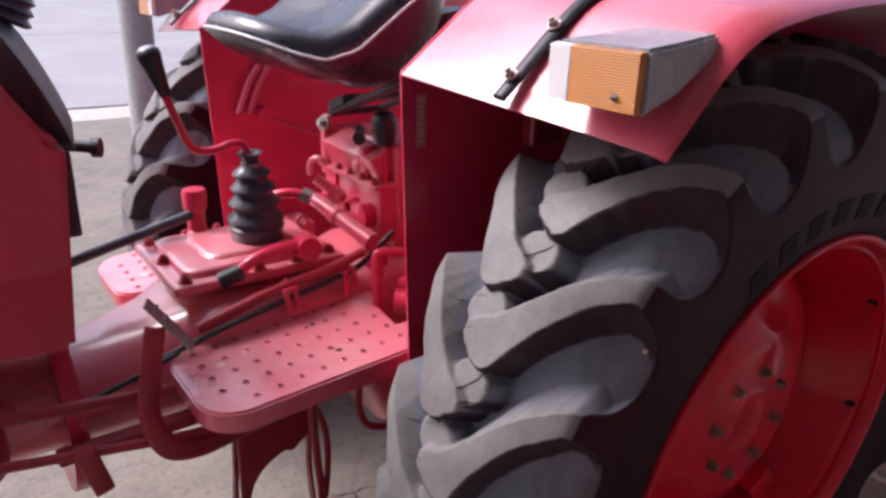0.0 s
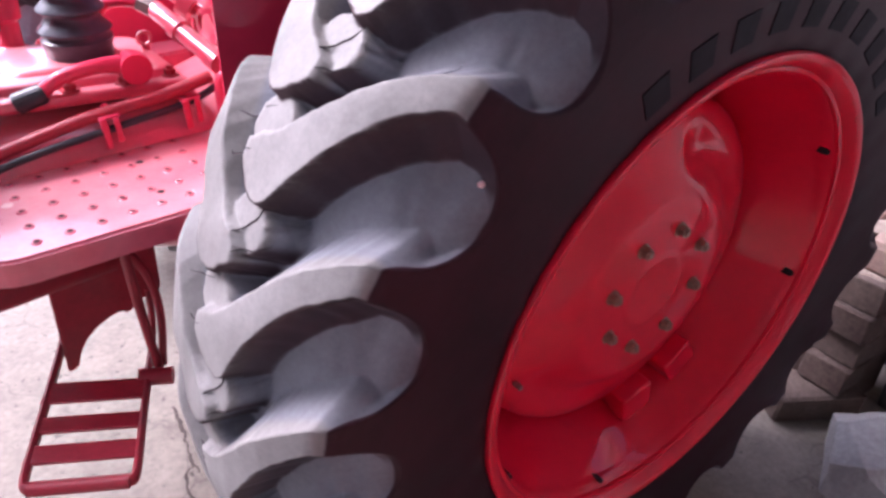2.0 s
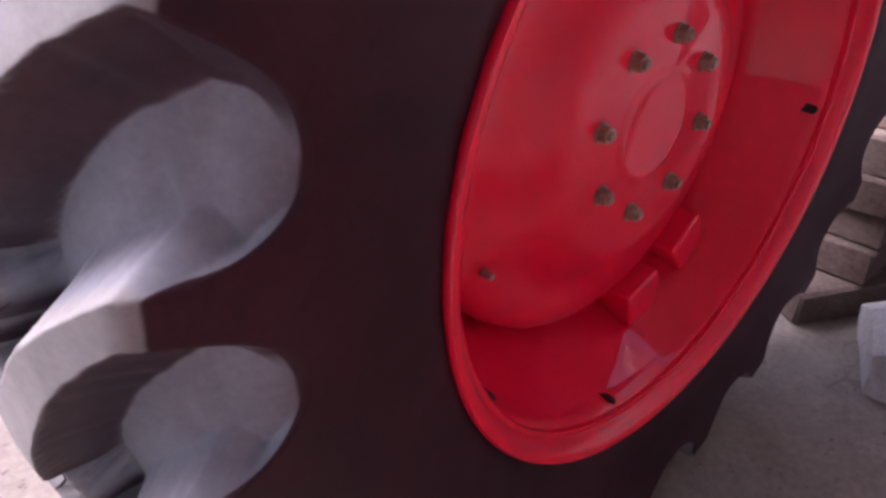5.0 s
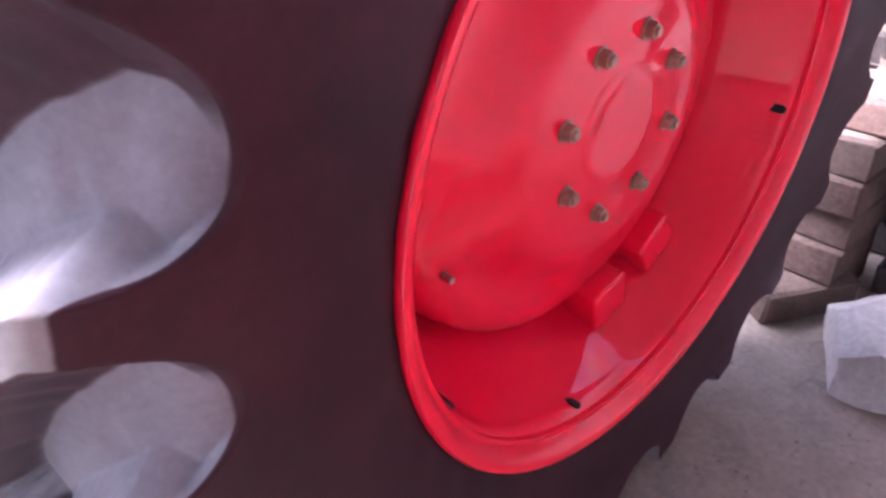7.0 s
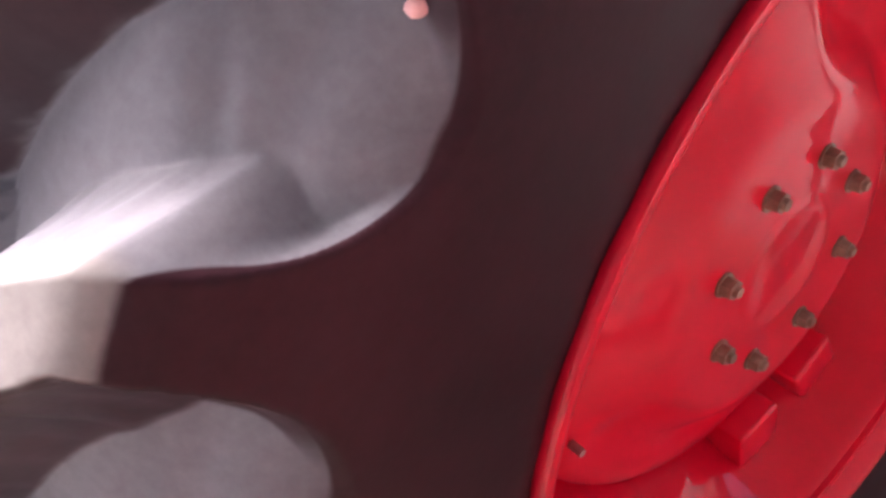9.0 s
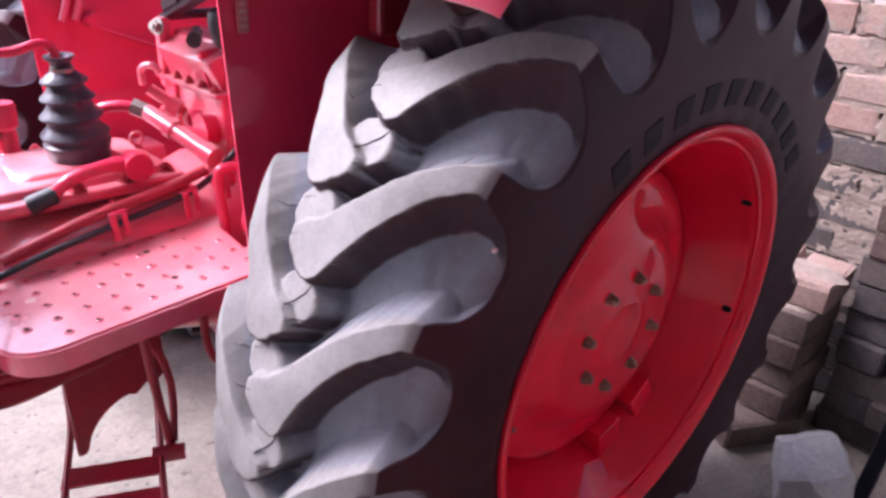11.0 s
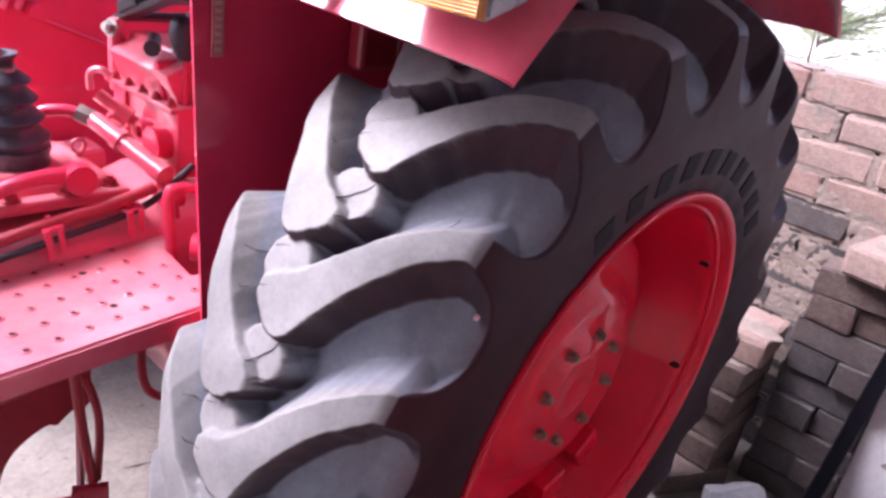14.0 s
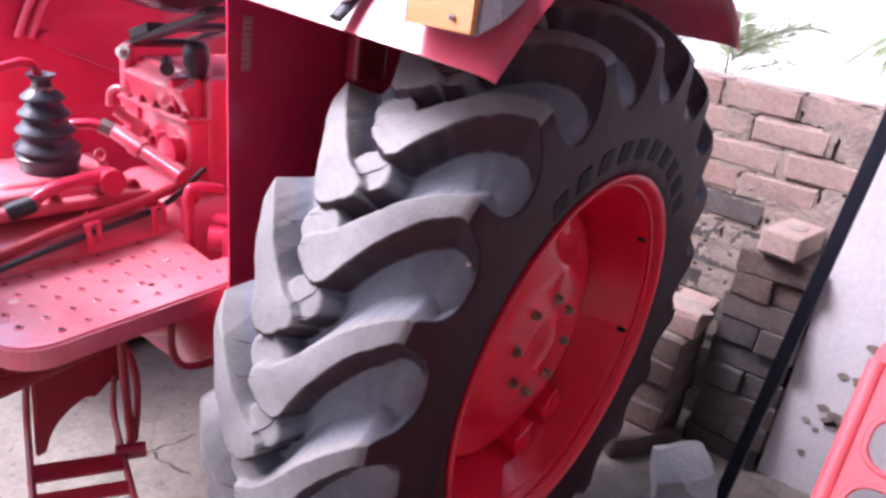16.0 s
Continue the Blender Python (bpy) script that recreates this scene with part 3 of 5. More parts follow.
def lug_cover(theta, a):
    """How far (0 to 1) a place of one half of the tread, a metres out from the middle, lies on a lug."""
    turn = np.floor((theta - lug_slant(a) - 152.0 + PITCH / 2) / PITCH)
    th = theta - turn * PITCH
    up, low = np.interp(a, LUG_AT, LUG_UP), np.interp(a, LUG_AT, LUG_LOW)
    run_up, run_low = np.interp(a, LUG_AT, RUN_UP), np.interp(a, LUG_AT, RUN_LOW)
    # the pocket ends in a rounded scoop on the side of the tyre
    scoop = 6.6 * np.sqrt(np.clip(1.0 - ((np.maximum(a, 0.15) - 0.15) / 0.113) ** 2, 0.0, 1.0))
    out = a > 0.15
    up = np.where(out, 139.1 - (PITCH / 2 - scoop), up)
    low = np.where(out, 139.1 + (PITCH / 2 - scoop), low)
    far = step01((a - 0.15) / 0.07)
    run_up, run_low = np.minimum(run_up - 2.9 * far, 0.12 + scoop * 0.9), np.minimum(run_low - 0.6 * far, 0.12 + scoop * 0.9)
    # ragged, worn edges
    rag = np.where(a < 0.15, np.sin(a * 113.0 + turn * 2.4) * np.sin(a * 47.0 + turn * 5.1) + 0.45 * np.sin(a * 391.0 + turn * 1.7), 0.0)
    low, up = low + 0.16 * rag, up + 0.10 * np.sin(rag * 2.0 + turn)
    d_up, d_low = (up - th) / run_up, (th - low) / run_low
    slope = np.clip(1.0 - d_up, 0.0, 1.0)
    cover = np.minimum(slope ** 1.25, np.clip(1.0 - d_low, 0.0, 1.0) ** 1.5)
    cover = np.where(a > 0.2635, 1.0, cover)
    cover = cover * step01((a + 0.030) / 0.010)
    # the low round tie block behind the nose, joining it to the lug across
    q = np.hypot((th - 157.2) * 0.0113, (a - 0.012) * 0.92)
    q2 = np.hypot((th + PITCH - 157.2) * 0.0113, (a - 0.012) * 0.92)
    tie = 0.78 * step01((0.036 - np.minimum(q, q2)) / 0.007)
    return np.maximum(cover, tie)


def tyre_mesh():
    side = np.concatenate([np.linspace(0.0, 0.145, 40), np.linspace(0.148, 0.168, 10), np.linspace(0.171, 0.268, 40), np.linspace(0.280, 0.415, 14)])
    s = np.concatenate([-side[:0:-1], side])
    na = LUGS * 84
    theta = np.arange(na) * 360.0 / na
    S, T = np.meshgrid(s, theta)
    A = np.abs(S)
    # the columns follow the slant of the lugs
    T = T + lug_slant(A)
    o, q = np.array(OUTER), np.array(INNER)
    wo, ro = np.interp(A, o[:, 0], o[:, 1]), np.interp(A, o[:, 0], o[:, 2])
    # the pockets are rounded, with no kinks
    near = [np.abs(A + d) for d in np.linspace(-0.012, 0.012, 9)]
    wi, ri = (np.mean([np.interp(n, q[:, 0], q[:, k]) for n in near], axis=0) for k in (1, 2))
    cover = np.maximum(lug_cover(T, S), lug_cover(T + PITCH / 2, -S))
    w, r = wi + (wo - wi) * cover, ri + (ro - ri) * cover
    # fold where the floor of a pocket turns down to the side
    v = np.mod(T - 149.3 + np.where(S < 0, PITCH / 2, 0.0) + PITCH / 2, PITCH) - PITCH / 2
    r = r - 0.0035 * np.exp(-((A - 0.128 - 0.002 * v) / 0.006) ** 2) * np.exp(-(v / 1.9) ** 2) * (1.0 - cover)
    sign = np.where(S >= 0, 1.0, -1.0)
    # the inner shoulder is worn less
    r = r + np.where(S < 0, 0.014 * step01((A - 0.03) / 0.1) * (1.0 - step01((A - 0.16) / 0.03)), 0.0)
    # slow unevenness of worn rubber
    r = r + 0.0012 * np.sin(np.radians(T) * 37 + S * 40) * cover
    x, z, y = r * np.cos(np.radians(T)), r * np.sin(np.radians(T)), TREAD_MID - sign * w
    z = np.maximum(z, -0.6385)
    verts = np.stack([x, y, z], -1).reshape(-1, 3)
    ns = len(s)
    i, j = np.meshgrid(np.arange(na), np.arange(ns - 1), indexing="ij")
    a, b = i * ns + j, ((i + 1) % na) * ns + j
    faces = np.stack([a, b, b + 1, a + 1], -1).reshape(-1, 4)
    me = bpy.data.meshes.new("tyre")
    me.from_pydata(verts.tolist(), [], faces.tolist())
    me.polygons.foreach_set("use_smooth", [True] * len(me.polygons))
    me.update()
    if me.polygons[10].normal.dot(me.polygons[10].center - Vector((0, TREAD_MID, 0))) < 0:
        me.flip_normals()
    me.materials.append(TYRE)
    return me


def rim_mesh():
    bm = bmesh.new()
    prof = [(0.352, 0.225), (0.384, 0.218), (0.384, 0.212), (0.345, 0.20), (0.335, 0.14), (0.335, 0.08), (0.350, -0.02), (0.352, -0.044), (0.375, -0.050), (0.3805, -0.054), (0.381, -0.060), (0.3785, -0.064), (0.373, -0.064), (0.366, -0.060), (0.360, -0.050), (0.354, -0.040), (0.347, -0.033), (0.3455, -0.020), (0.343, -0.014), (0.3365, 0.004), (0.327, 0.028), (0.318, 0.053), (0.309, 0.077), (0.302, 0.096), (0.292, 0.116), (0.284, 0.14), (0.330, 0.20), (0.340, 0.225)]
    lathe(bm, prof, "Y", n=128, closed=True)
    return bm


def disc_mesh():
    """A pressed disc: flat hub face, a dished ring with four bridges across it, an edge turned back to the rim."""
    rr = (0.289, 0.287, 0.285, 0.281, 0.275, 0.266, 0.256, 0.246, 0.236, 0.226, 0.216, 0.206, 0.196, 0.186, 0.178, 0.170, 0.164, 0.158, 0.152, 0.144, 0.134, 0.070, 0.066, 0.062, 0.056, 0.050, 0.030, 0.001)
    yy = (0.125, 0.104, 0.086, 0.074, 0.066, 0.060, 0.056, 0.052, 0.048, 0.044, 0.040, 0.0365, 0.033, 0.029, 0.0255, 0.022, 0.019, 0.0165, 0.0148, 0.0138, 0.0135, 0.0135, 0.0127, 0.0115, 0.0110, 0.0117, 0.0127, 0.0127)
    bm = bmesh.new()
    rows = []
    for r, y in zip(rr, yy):
        ring = []
        for k in range(144):
            a = 360.0 * k / 144
            off = abs((a - 10.0 + 45.0) % 90.0 - 45.0)
            bridge = float(step01((27.0 - off) / 16.0))
            dish = math.sin(math.pi * min(1.0, max(0.0, (r - 0.162) / 0.096))) ** 2
            ring.append((r * math.cos(radians(a)), y + dish * 0.014 * (1.0 - bridge), r * math.sin(radians(a))))
        rows.append(ring)
    grid_mesh(bm, rows, True)
    bmesh.ops.recalc_face_normals(bm, faces=bm.faces[:])
    return bm


def ring_bar(bm, a0, a1, r0, r1, y0, y1, n=4):
    """A raised block on a sidewall between two angles and two radii."""
    front, back = [], []
    for r, (yf) in ((r0, y0), (r1, y1)):
        for k in range(n + 1):
            a = radians(a0 + (a1 - a0) * k / n)
            front.append(bm.verts.new((r * math.cos(a), yf - 0.0014, r * math.sin(a))))
            back.append(bm.verts.new((r * math.cos(a), yf + 0.006, r * math.sin(a))))
    m = n + 1
    for k in range(n):
        bm.faces.new((front[k], front[k + 1], front[m + k + 1], front[m + k]))
        bm.faces.new((front[k], back[k], back[k + 1], front[k + 1]))
        bm.faces.new((front[m + k], front[m + k + 1], back[m + k + 1], back[m + k]))
    bm.faces.new((front[0], front[m], back[m], back[0]))
    bm.faces.new((front[n], back[n], back[m + n], front[m + n]))
    bmesh.ops.recalc_face_normals(bm, faces=bm.faces[:])
    return bm


def rear_wheel(name, m):
    rim = part("rear_wheel", rim_mesh(), WHEEL_RED, tractor, "red steel rear wheel with a deep dished disc", smooth=50, m=m)
    rim.name = name
    hang("tyre", TYRE_MESH, rim, "grey dusty tractor tyre with tall slanted lugs")
    part("wheel_disc", disc_mesh(), WHEEL_RED, rim, smooth=60)
    for a in (67.5, 22.5, -22.5, -67.5, -112.5, -157.5, 157.5, 112.5):
        a = radians(a + 10.0)
        c = Vector((0.1016 * math.cos(a), 0.0135, 0.1016 * math.sin(a)))
        bm = bmesh.new()
        rod(bm, c, c - Vector((0, 0.002, 0)), 0.0115, n=20)
        rod(bm, c - Vector((0, 0.002, 0)), c - Vector((0, 0.012, 0)), 0.0098, 0.0092, n=6)
        rod(bm, c - Vector((0, 0.012, 0)), c - Vector((0, 0.016, 0)), 0.0058, 0.005, n=12)
        part("wheel_bolt", bm, RUST, rim, "brownish steel wheel nut on its stud", smooth=35)
    # plain raised blocks where the maker's letters stand
    for k in range(10):
        a = 124.0 - k * 9.1
        bm = bmesh.new()
        ring_bar(bm, a, a - 5.0, 0.410, 0.448, TREAD_MID - 0.1529, TREAD_MID - 0.1568)
        part("raised_mark", bm, LETTER, rim, "raised black rubber mark")
    for a in (-148.0, -101.0, 32.0, -10.0):
        bm = bmesh.new()
        ca, sa = math.cos(radians(a)), math.sin(radians(a))
        plate(bm, round_outline(-0.018, -0.006, 0.018, 0.006, (0.006,) * 4, 4), 0.004, Matrix.Translation((0.3435 * ca, -0.0165, 0.3435 * sa)) @ Matrix.Rotation(radians(-a), 4, 'Y') @ pose(0, 0, 0, 0, -82, 0) @ pose(0, 0, 0, 0, 0, 90))
        part("rim_slot", bm, HOLE, rim, "dark slot in the rim")
    for a in (-53.0, -75.0):
        bm = bmesh.new()
        box(bm, (0, 0, 0), (0.060, 0.07, 0.070), (0, 0, 0), 0.006, 3)
        part("rim_clamp", bm, WHEEL_RED, rim, "red welded clamp inside the rim", smooth=40, m=Matrix.Rotation(radians(-a), 4, 'Y') @ pose(0.292, 0.062, 0))
    bm = bmesh.new()
    va = radians(-154.0)
    p = Vector((0.250 * math.cos(va), 0.052, 0.250 * math.sin(va)))
    rod(bm, p, p + Vector((0, -0.014, 0)), 0.0045, 0.004, n=10)
    part("valve", bm, STEEL, rim, "small bright tyre valve", smooth=35)
    return rim


TYRE_MESH = tyre_mesh()

# cracks in the rubber round the tie blocks and on the flanks of the lugs: degrees, place across, radius; with their half width
CRACKS = ((((158.3, 0.083, 0.66), (157.3, 0.074, 0.656), (156.3, 0.064, 0.652), (155.2, 0.059, 0.648)), 0.0013, 1.0),
          (((159.7, 0.071, 0.66), (158.8, 0.054, 0.65), (157.8, 0.044, 0.635)), 0.0008, 0.8),
          (((155.4, -0.026, 0.625), (154.2, -0.018, 0.606), (152.9, -0.008, 0.592)), 0.0006, 0.35),
          (((153.4, 0.144, 0.652), (152.6, 0.120, 0.66), (151.9, 0.0985, 0.66)), 0.0008, 0.6),
          (((149.8, 0.172, 0.645), (149.0, 0.150, 0.64), (147.4, 0.111, 0.65)), 0.0007, 0.5))


def tread_cracks():
    tree = BVHTree.FromPolygons([v.co.copy() for v in TYRE_MESH.vertices], [tuple(p.vertices) for p in TYRE_MESH.polygons])
    rn = random.Random(31)
    bm = bmesh.new()
    for k in range(LUGS):
        for pts, r, share in CRACKS:
            if rn.random() > share:
                continue
            shift = rn.uniform(-0.5, 0.5) if share < 1.0 else 0.0
            line = []
            for p in smooth_path([(rad * math.cos(radians(a + shift - PITCH * k)), y, rad * math.sin(radians(a + shift - PITCH * k))) for a, y, rad in pts], 5):
                q = Vector(p) + Vector((noise.noise(Vector(p) * 60), noise.noise(Vector(p) * 60 + Vector((7, 0, 0))), 0)) * 0.0016
                line.append(tree.find_nearest(q)[0])
            if min(p.z for p in line) > -0.6:
                tube(bm, line, [r * (0.35 + 0.65 * math.sin(math.pi * (i + 0.5) / len(line))) for i in range(len(line))], n=5, per=1)
    return bm


rear_wheel("rear_wheel_near", Matrix.Translation(AXLE) @ pose(0, 0, 0, CAMBER))
near_wheel = bpy.data.objects["rear_wheel_near"]
tagged(part("tread_cracks", tread_cracks(), HOLE, near_wheel, smooth=60), kind="stuff")
# a pebble stuck in a pocket of the tread
bm = bmesh.new()
bmesh.ops.create_icosphere(bm, subdivisions=2, radius=0.0034)
for v in bm.verts:
    v.co = Vector((v.co.x * 1.3, v.co.y * 0.85, v.co.z)) * (1.0 + 0.22 * noise.noise(v.co * 300))
tagged(part("pebble", bm, SCUFF, smooth=60, m=Matrix.Translation(AXLE) @ pose(0, 0, 0, CAMBER) @ Matrix.Translation((0.537 * math.cos(radians(144.07)), -0.0570, 0.537 * math.sin(radians(144.07))))), "small pale pebble stuck in a pocket of the tyre tread", "pebble")
rear_wheel("rear_wheel_far", Matrix.Translation((0, MID + 0.09, 0.64)) @ Matrix.Diagonal((1, -1, 1, 1)) @ pose(0, 0, 0, 0, 5.0, 0))


def mirrored(bm):
    bmesh.ops.transform(bm, matrix=Matrix.Translation((0, MID, 0)) @ Matrix.Diagonal((1, -1, 1, 1)), verts=bm.verts[:])
    bmesh.ops.reverse_faces(bm, faces=bm.faces[:])
    return bm


# ---- fenders ----
TOP_LINE = ((-0.520, 1.236), (-0.487, 1.262), (-0.44, 1.300), (-0.395, 1.335), (-0.355, 1.356), (-0.30, 1.369), (-0.20, 1.380), (-0.05, 1.388), (0.10, 1.386), (0.22, 1.372), (0.30, 1.345), (0.36, 1.30), (0.40, 1.25))
LIP_LINE = ((-0.484, 1.198), (-0.455, 1.228), (-0.415, 1.268), (-0.375, 1.301), (-0.335, 1.321), (-0.29, 1.332), (-0.20, 1.345), (-0.05, 1.355), (0.10, 1.354), (0.22, 1.340), (0.29, 1.318), (0.345, 1.28), (0.385, 1.238))


def fender_sheet():
    """The top sheet with its rounded edge and lip: rows run across, from the inner plate to the lip."""
    rows = []
    for i, ((x, z), (lx, lz)) in enumerate(zip(TOP_LINE, LIP_LINE)):
        row = []
        bow, sink = 1.0 + min(1.0, i / 3), max(0.4, 0.8 - 0.13 * i)
        for k in range(9):
            f = k / 8
            y = 0.345 + (-0.062 - 0.345) * f
            # the front edge runs lower towards the lip
            g = sink * f ** bow
            row.append((x + (lx - x) * g, y, z + (lz - z) * g))
        x8, y8, z8 = row[-1]
        for f, dy in ((0.25, -0.014), (0.5, -0.025), (0.75, -0.032), (1.0, -0.036)):
            row.append((x8 + (lx - x8) * f, y8 + dy, z8 + (lz - z8) * f))
        rows.append(row)
    line = [smooth_path([r[k] for r in rows], 4) for k in range(len(rows[0]))]
    bm = bmesh.new()
    grid_mesh(bm, line)
    for f in bm.faces:
        f.normal_update()
    if sum(f.normal.z for f in bm.faces) < 0:
        bmesh.ops.reverse_faces(bm, faces=bm.faces[:])
    thicken(bm, 0.004)
    return bm


def side_plate():
    bm = bmesh.new()
    out = [(-0.488, 0.60), (-0.517, 1.237)]
    out += [(p.x, p.y) for p in smooth_path([(x, z, 0) for x, z in TOP_LINE], 3)][1:]
    out += [(0.44, 1.14), (0.40, 0.75), (0.30, 0.60)]
    plate(bm, out, 0.004, pose(0, 0.349, 0, 90, 0, 0))
    return bm


for flip in (False, True):
    fix = mirrored if flip else (lambda b: b)
    fender = part("fender", fix(side_plate()), RED, tractor, "red sheet steel mudguard over the rear tyre")
    part("top_sheet", fix(fender_sheet()), RED_DUST_SHEEN, fender, smooth=45)
    # seam with its dark strip and two bolts
    bm = bmesh.new()
    tube(bm, [(-0.518, 0.130, 1.233), (-0.478, 0.131, 1.268), (-0.434, 0.132, 1.306), (-0.390, 0.133, 1.340), (-0.34, 0.134, 1.363), (-0.25, 0.135, 1.378)], 0.012, n=8, flat=0.5, up=(-0.6, 0, 0.75))
    part("seam_strip", fix(bm), BLACK, fender, "black rubber strip along the seam", smooth=40)
    for p in ((-0.500, 0.131, 1.258), (-0.432, 0.132, 1.316)):
        bm = bmesh.new()
        bolt(bm, p, (-0.62, 0, 0.78), 0.0068, 0.006)
        part("seam_bolt", fix(bm), STEEL, fender, "plain steel bolt with a washer", smooth=30)
    # strut behind the tyre
    bm = bmesh.new()
    box(bm, (-0.25, 0.322, 1.19), (0.075, 0.03, 0.16), bev=0.008)
    part("strut", fix(bm), RED_DULL, fender)
    # indicator lamp
    bm = bmesh.new()
    rows = []
    for x, y0, y1, z0, z1 in ((-0.522, 0.036, -0.089, 1.244, 1.310), (-0.46, 0.034, -0.083, 1.262, 1.315), (-0.392, 0.030, -0.076, 1.298, 1.322)):
        rows.append([(x, y0, z0), (x, y1, z0), (x, y1, z1), (x, y0, z1)])
    grid_mesh(bm, rows, True)
    bm.faces.new([v for v in bm.verts if abs(v.co.x + 0.522) < 1e-4])
    bm.faces.new([v for v in bm.verts if abs(v.co.x + 0.392) < 1e-4])
    bmesh.ops.recalc_face_normals(bm, faces=bm.faces[:])
    bmesh.ops.bevel(bm, geom=bm.edges[:], offset=0.004, segments=2, affect='EDGES', clamp_overlap=True)
    lamp = part("indicator_lamp", fix(bm), GREY_PLASTIC, fender, "grey plastic indicator lamp with amber and clear lens", smooth=40)
    for nm, y0, y1, mat in (("amber_lens", 0.003, -0.087, AMBER), ("clear_lens", 0.034, 0.0045, CLEAR)):
        bm = bmesh.new()
        ring = [(-0.5325 + 0.0003 * math.cos(2 * math.pi * k / 4), 1.248 + 0.058 * k / 80) for k in range(81)]
        grid_mesh(bm, [[(x, y, z) for x, z in [(-0.522, 1.246)] + ring + [(-0.522, 1.308)]] for y in (y0, y1)])
        bm.verts.ensure_lookup_table()
        nv = len(ring) + 2
        bm.faces.new(bm.verts[:nv])
        bm.faces.new(bm.verts[nv:])
        bmesh.ops.recalc_face_normals(bm, faces=bm.faces[:])
        part(nm, fix(bm), mat, lamp)
    for y in ((-0.062,) if not flip else ()):
        bm = bmesh.new()
        bolt(bm, (-0.5325, y, 1.262), (-1, 0, 0), 0.0025, 0.001)
        part("lens_screw", bm, STEEL, lamp)

# sticker on the near side plate, with plain bars for its print
near_fender = [o for o in tractor.children if o.name.startswith("fender")][0]
bm = bmesh.new()
box(bm, (-0.484, 0.3435, 1.166), (0.017, 0.002, 0.080), bev=0.0008, seg=1)
stk = part("sticker", bm, STICKER, near_fender, "faded strip sticker with print")
for k in range(8):
    bm = bmesh.new()
    box(bm, (-0.484, 0.3421, 1.135 + 0.0089 * k), (0.009, 0.001, 0.005))
    part("print_bar", bm, STICKER_MARK, stk)

# far mudguard: slotted guide and bracket on its inner face
far_fender = [o for o in tractor.children if o.name.startswith("fender")][1]
for dx in (-0.012, 0.016):
    bm = bmesh.new()
    tube(bm, [(-0.372 + dx, 1.192, 1.150), (-0.402 + dx, 1.192, 1.108), (-0.432 + dx, 1.192, 1.036)], 0.008, n=8)
    part("slot_guide", bm, RED_DUST_SHEEN, far_fender, smooth=50)
bm = bmesh.new()
lathe(bm, [(0.0, 0.0), (0.016, 0.0), (0.016, 0.03), (0.009, 0.03), (0.009, 0.012), (0.0, 0.012)], "Y", (-0.382, 1.172, 1.034), 18)
part("bracket_eye", bm, RED, far_fender, smooth=40)
bm = bmesh.new()
tube(bm, [(-0.38, 1.2035, 1.02), (-0.28, 1.2035, 0.98), (-0.15, 1.2035, 0.93)], 0.004, n=6)
part("seam_bead", bm, RED, far_fender, smooth=60)

# ---- foot plates ----
PLATE_M = pose(-0.6, 0.5, 0.748, 0, -3.6, 0)


def foot_plate(flip):
    out = round_outline(-0.224, -0.112, 0.30, 0.136, (0.070, 0.0, 0.0, 0.050), 9)
    # the notch at the rear inner corner
    k = out.index((0.30, 0.136))
    out[k:k + 1] = [(0.30, -0.021), (0.194, -0.021), (0.164, -0.018), (0.176, 0.074), (0.192, 0.078), (0.200, 0.152)]
    bm = bmesh.new()
    plate(bm, out, 0.040, None, 0.013)
    bmesh.ops.transform(bm, matrix=PLATE_M, verts=bm.verts[:])
    p = part("foot_plate", mirrored(bm) if flip else bm, RED_DUST_SHEEN, tractor, "red pressed foot plate with rows of raised studs, dusty and worn", smooth=35)

    def on_plate(name, me, x, y, z, size=1.0):
        q = PLATE_M @ Vector((x, y, z))
        if flip:
            q.y = MID - q.y
        hang(name, me, p, m=Matrix.Translation(q) @ Matrix.Diagonal((size, size, 1, 1)))

    for i in range(9):
        for j in range(5):
            x, y = -0.178 + 0.0403 * i, -0.083 + 0.0026 * i + 0.0470 * j
            if i == 0 and j == 0 or (x > 0.14 and y > 0.05):
                continue
            on_plate("stud", STUD_MESH, x, y, 0.0005)
    # two plain drain holes
    for x, y in ((0.038, 0.077), (0.033, -0.037)):
        on_plate("drain_hole", DRAIN_MESH, x, y, 0.0004)
    bm = bmesh.new()
    lathe(bm, [(0.0, 0.0007), (0.007, 0.0006), (0.0105, 0.0)], n=15)
    for v in bm.verts:
        v.co.x *= 0.75 + 0.25 * noise.noise((v.co.x * 90, v.co.y * 90, 2.0))
        v.co.y *= 0.8 + 0.45 * noise.noise((v.co.x * 70, v.co.y * 70, 5.0))
    bmesh.ops.transform(bm, matrix=PLATE_M @ Matrix.Translation((-0.150, 0.045, 0.0003)), verts=bm.verts[:])
    part("bare_scuff", mirrored(bm) if flip else bm, SCUFF, p, "pale scuff where the paint is worn off", smooth=60)
    return p


bm = bmesh.new()
lathe(bm, [(0.0072, -0.001), (0.0064, 0.0006), (0.0054, 0.0020), (0.0043, 0.0016), (0.0038, -0.001)], n=14)
for f in bm.faces:
    f.smooth = True
lathe(bm, [(0.0040, 0.0009), (0.0, 0.0009)], n=14)
for f in bm.faces:
    f.material_index = 0 if f.smooth else 1
STUD_MESH = bpy.data.meshes.new("stud")
bm.to_mesh(STUD_MESH)
bm.free()
STUD_MESH.materials.append(RED_DUST_SHEEN)
STUD_MESH.materials.append(HOLE)
bm = bmesh.new()
lathe(bm, [(0.0058, 0.0), (0.0, 0.0002)], n=16)
DRAIN_MESH = bpy.data.meshes.new("drain_hole")
bm.to_mesh(DRAIN_MESH)
bm.free()
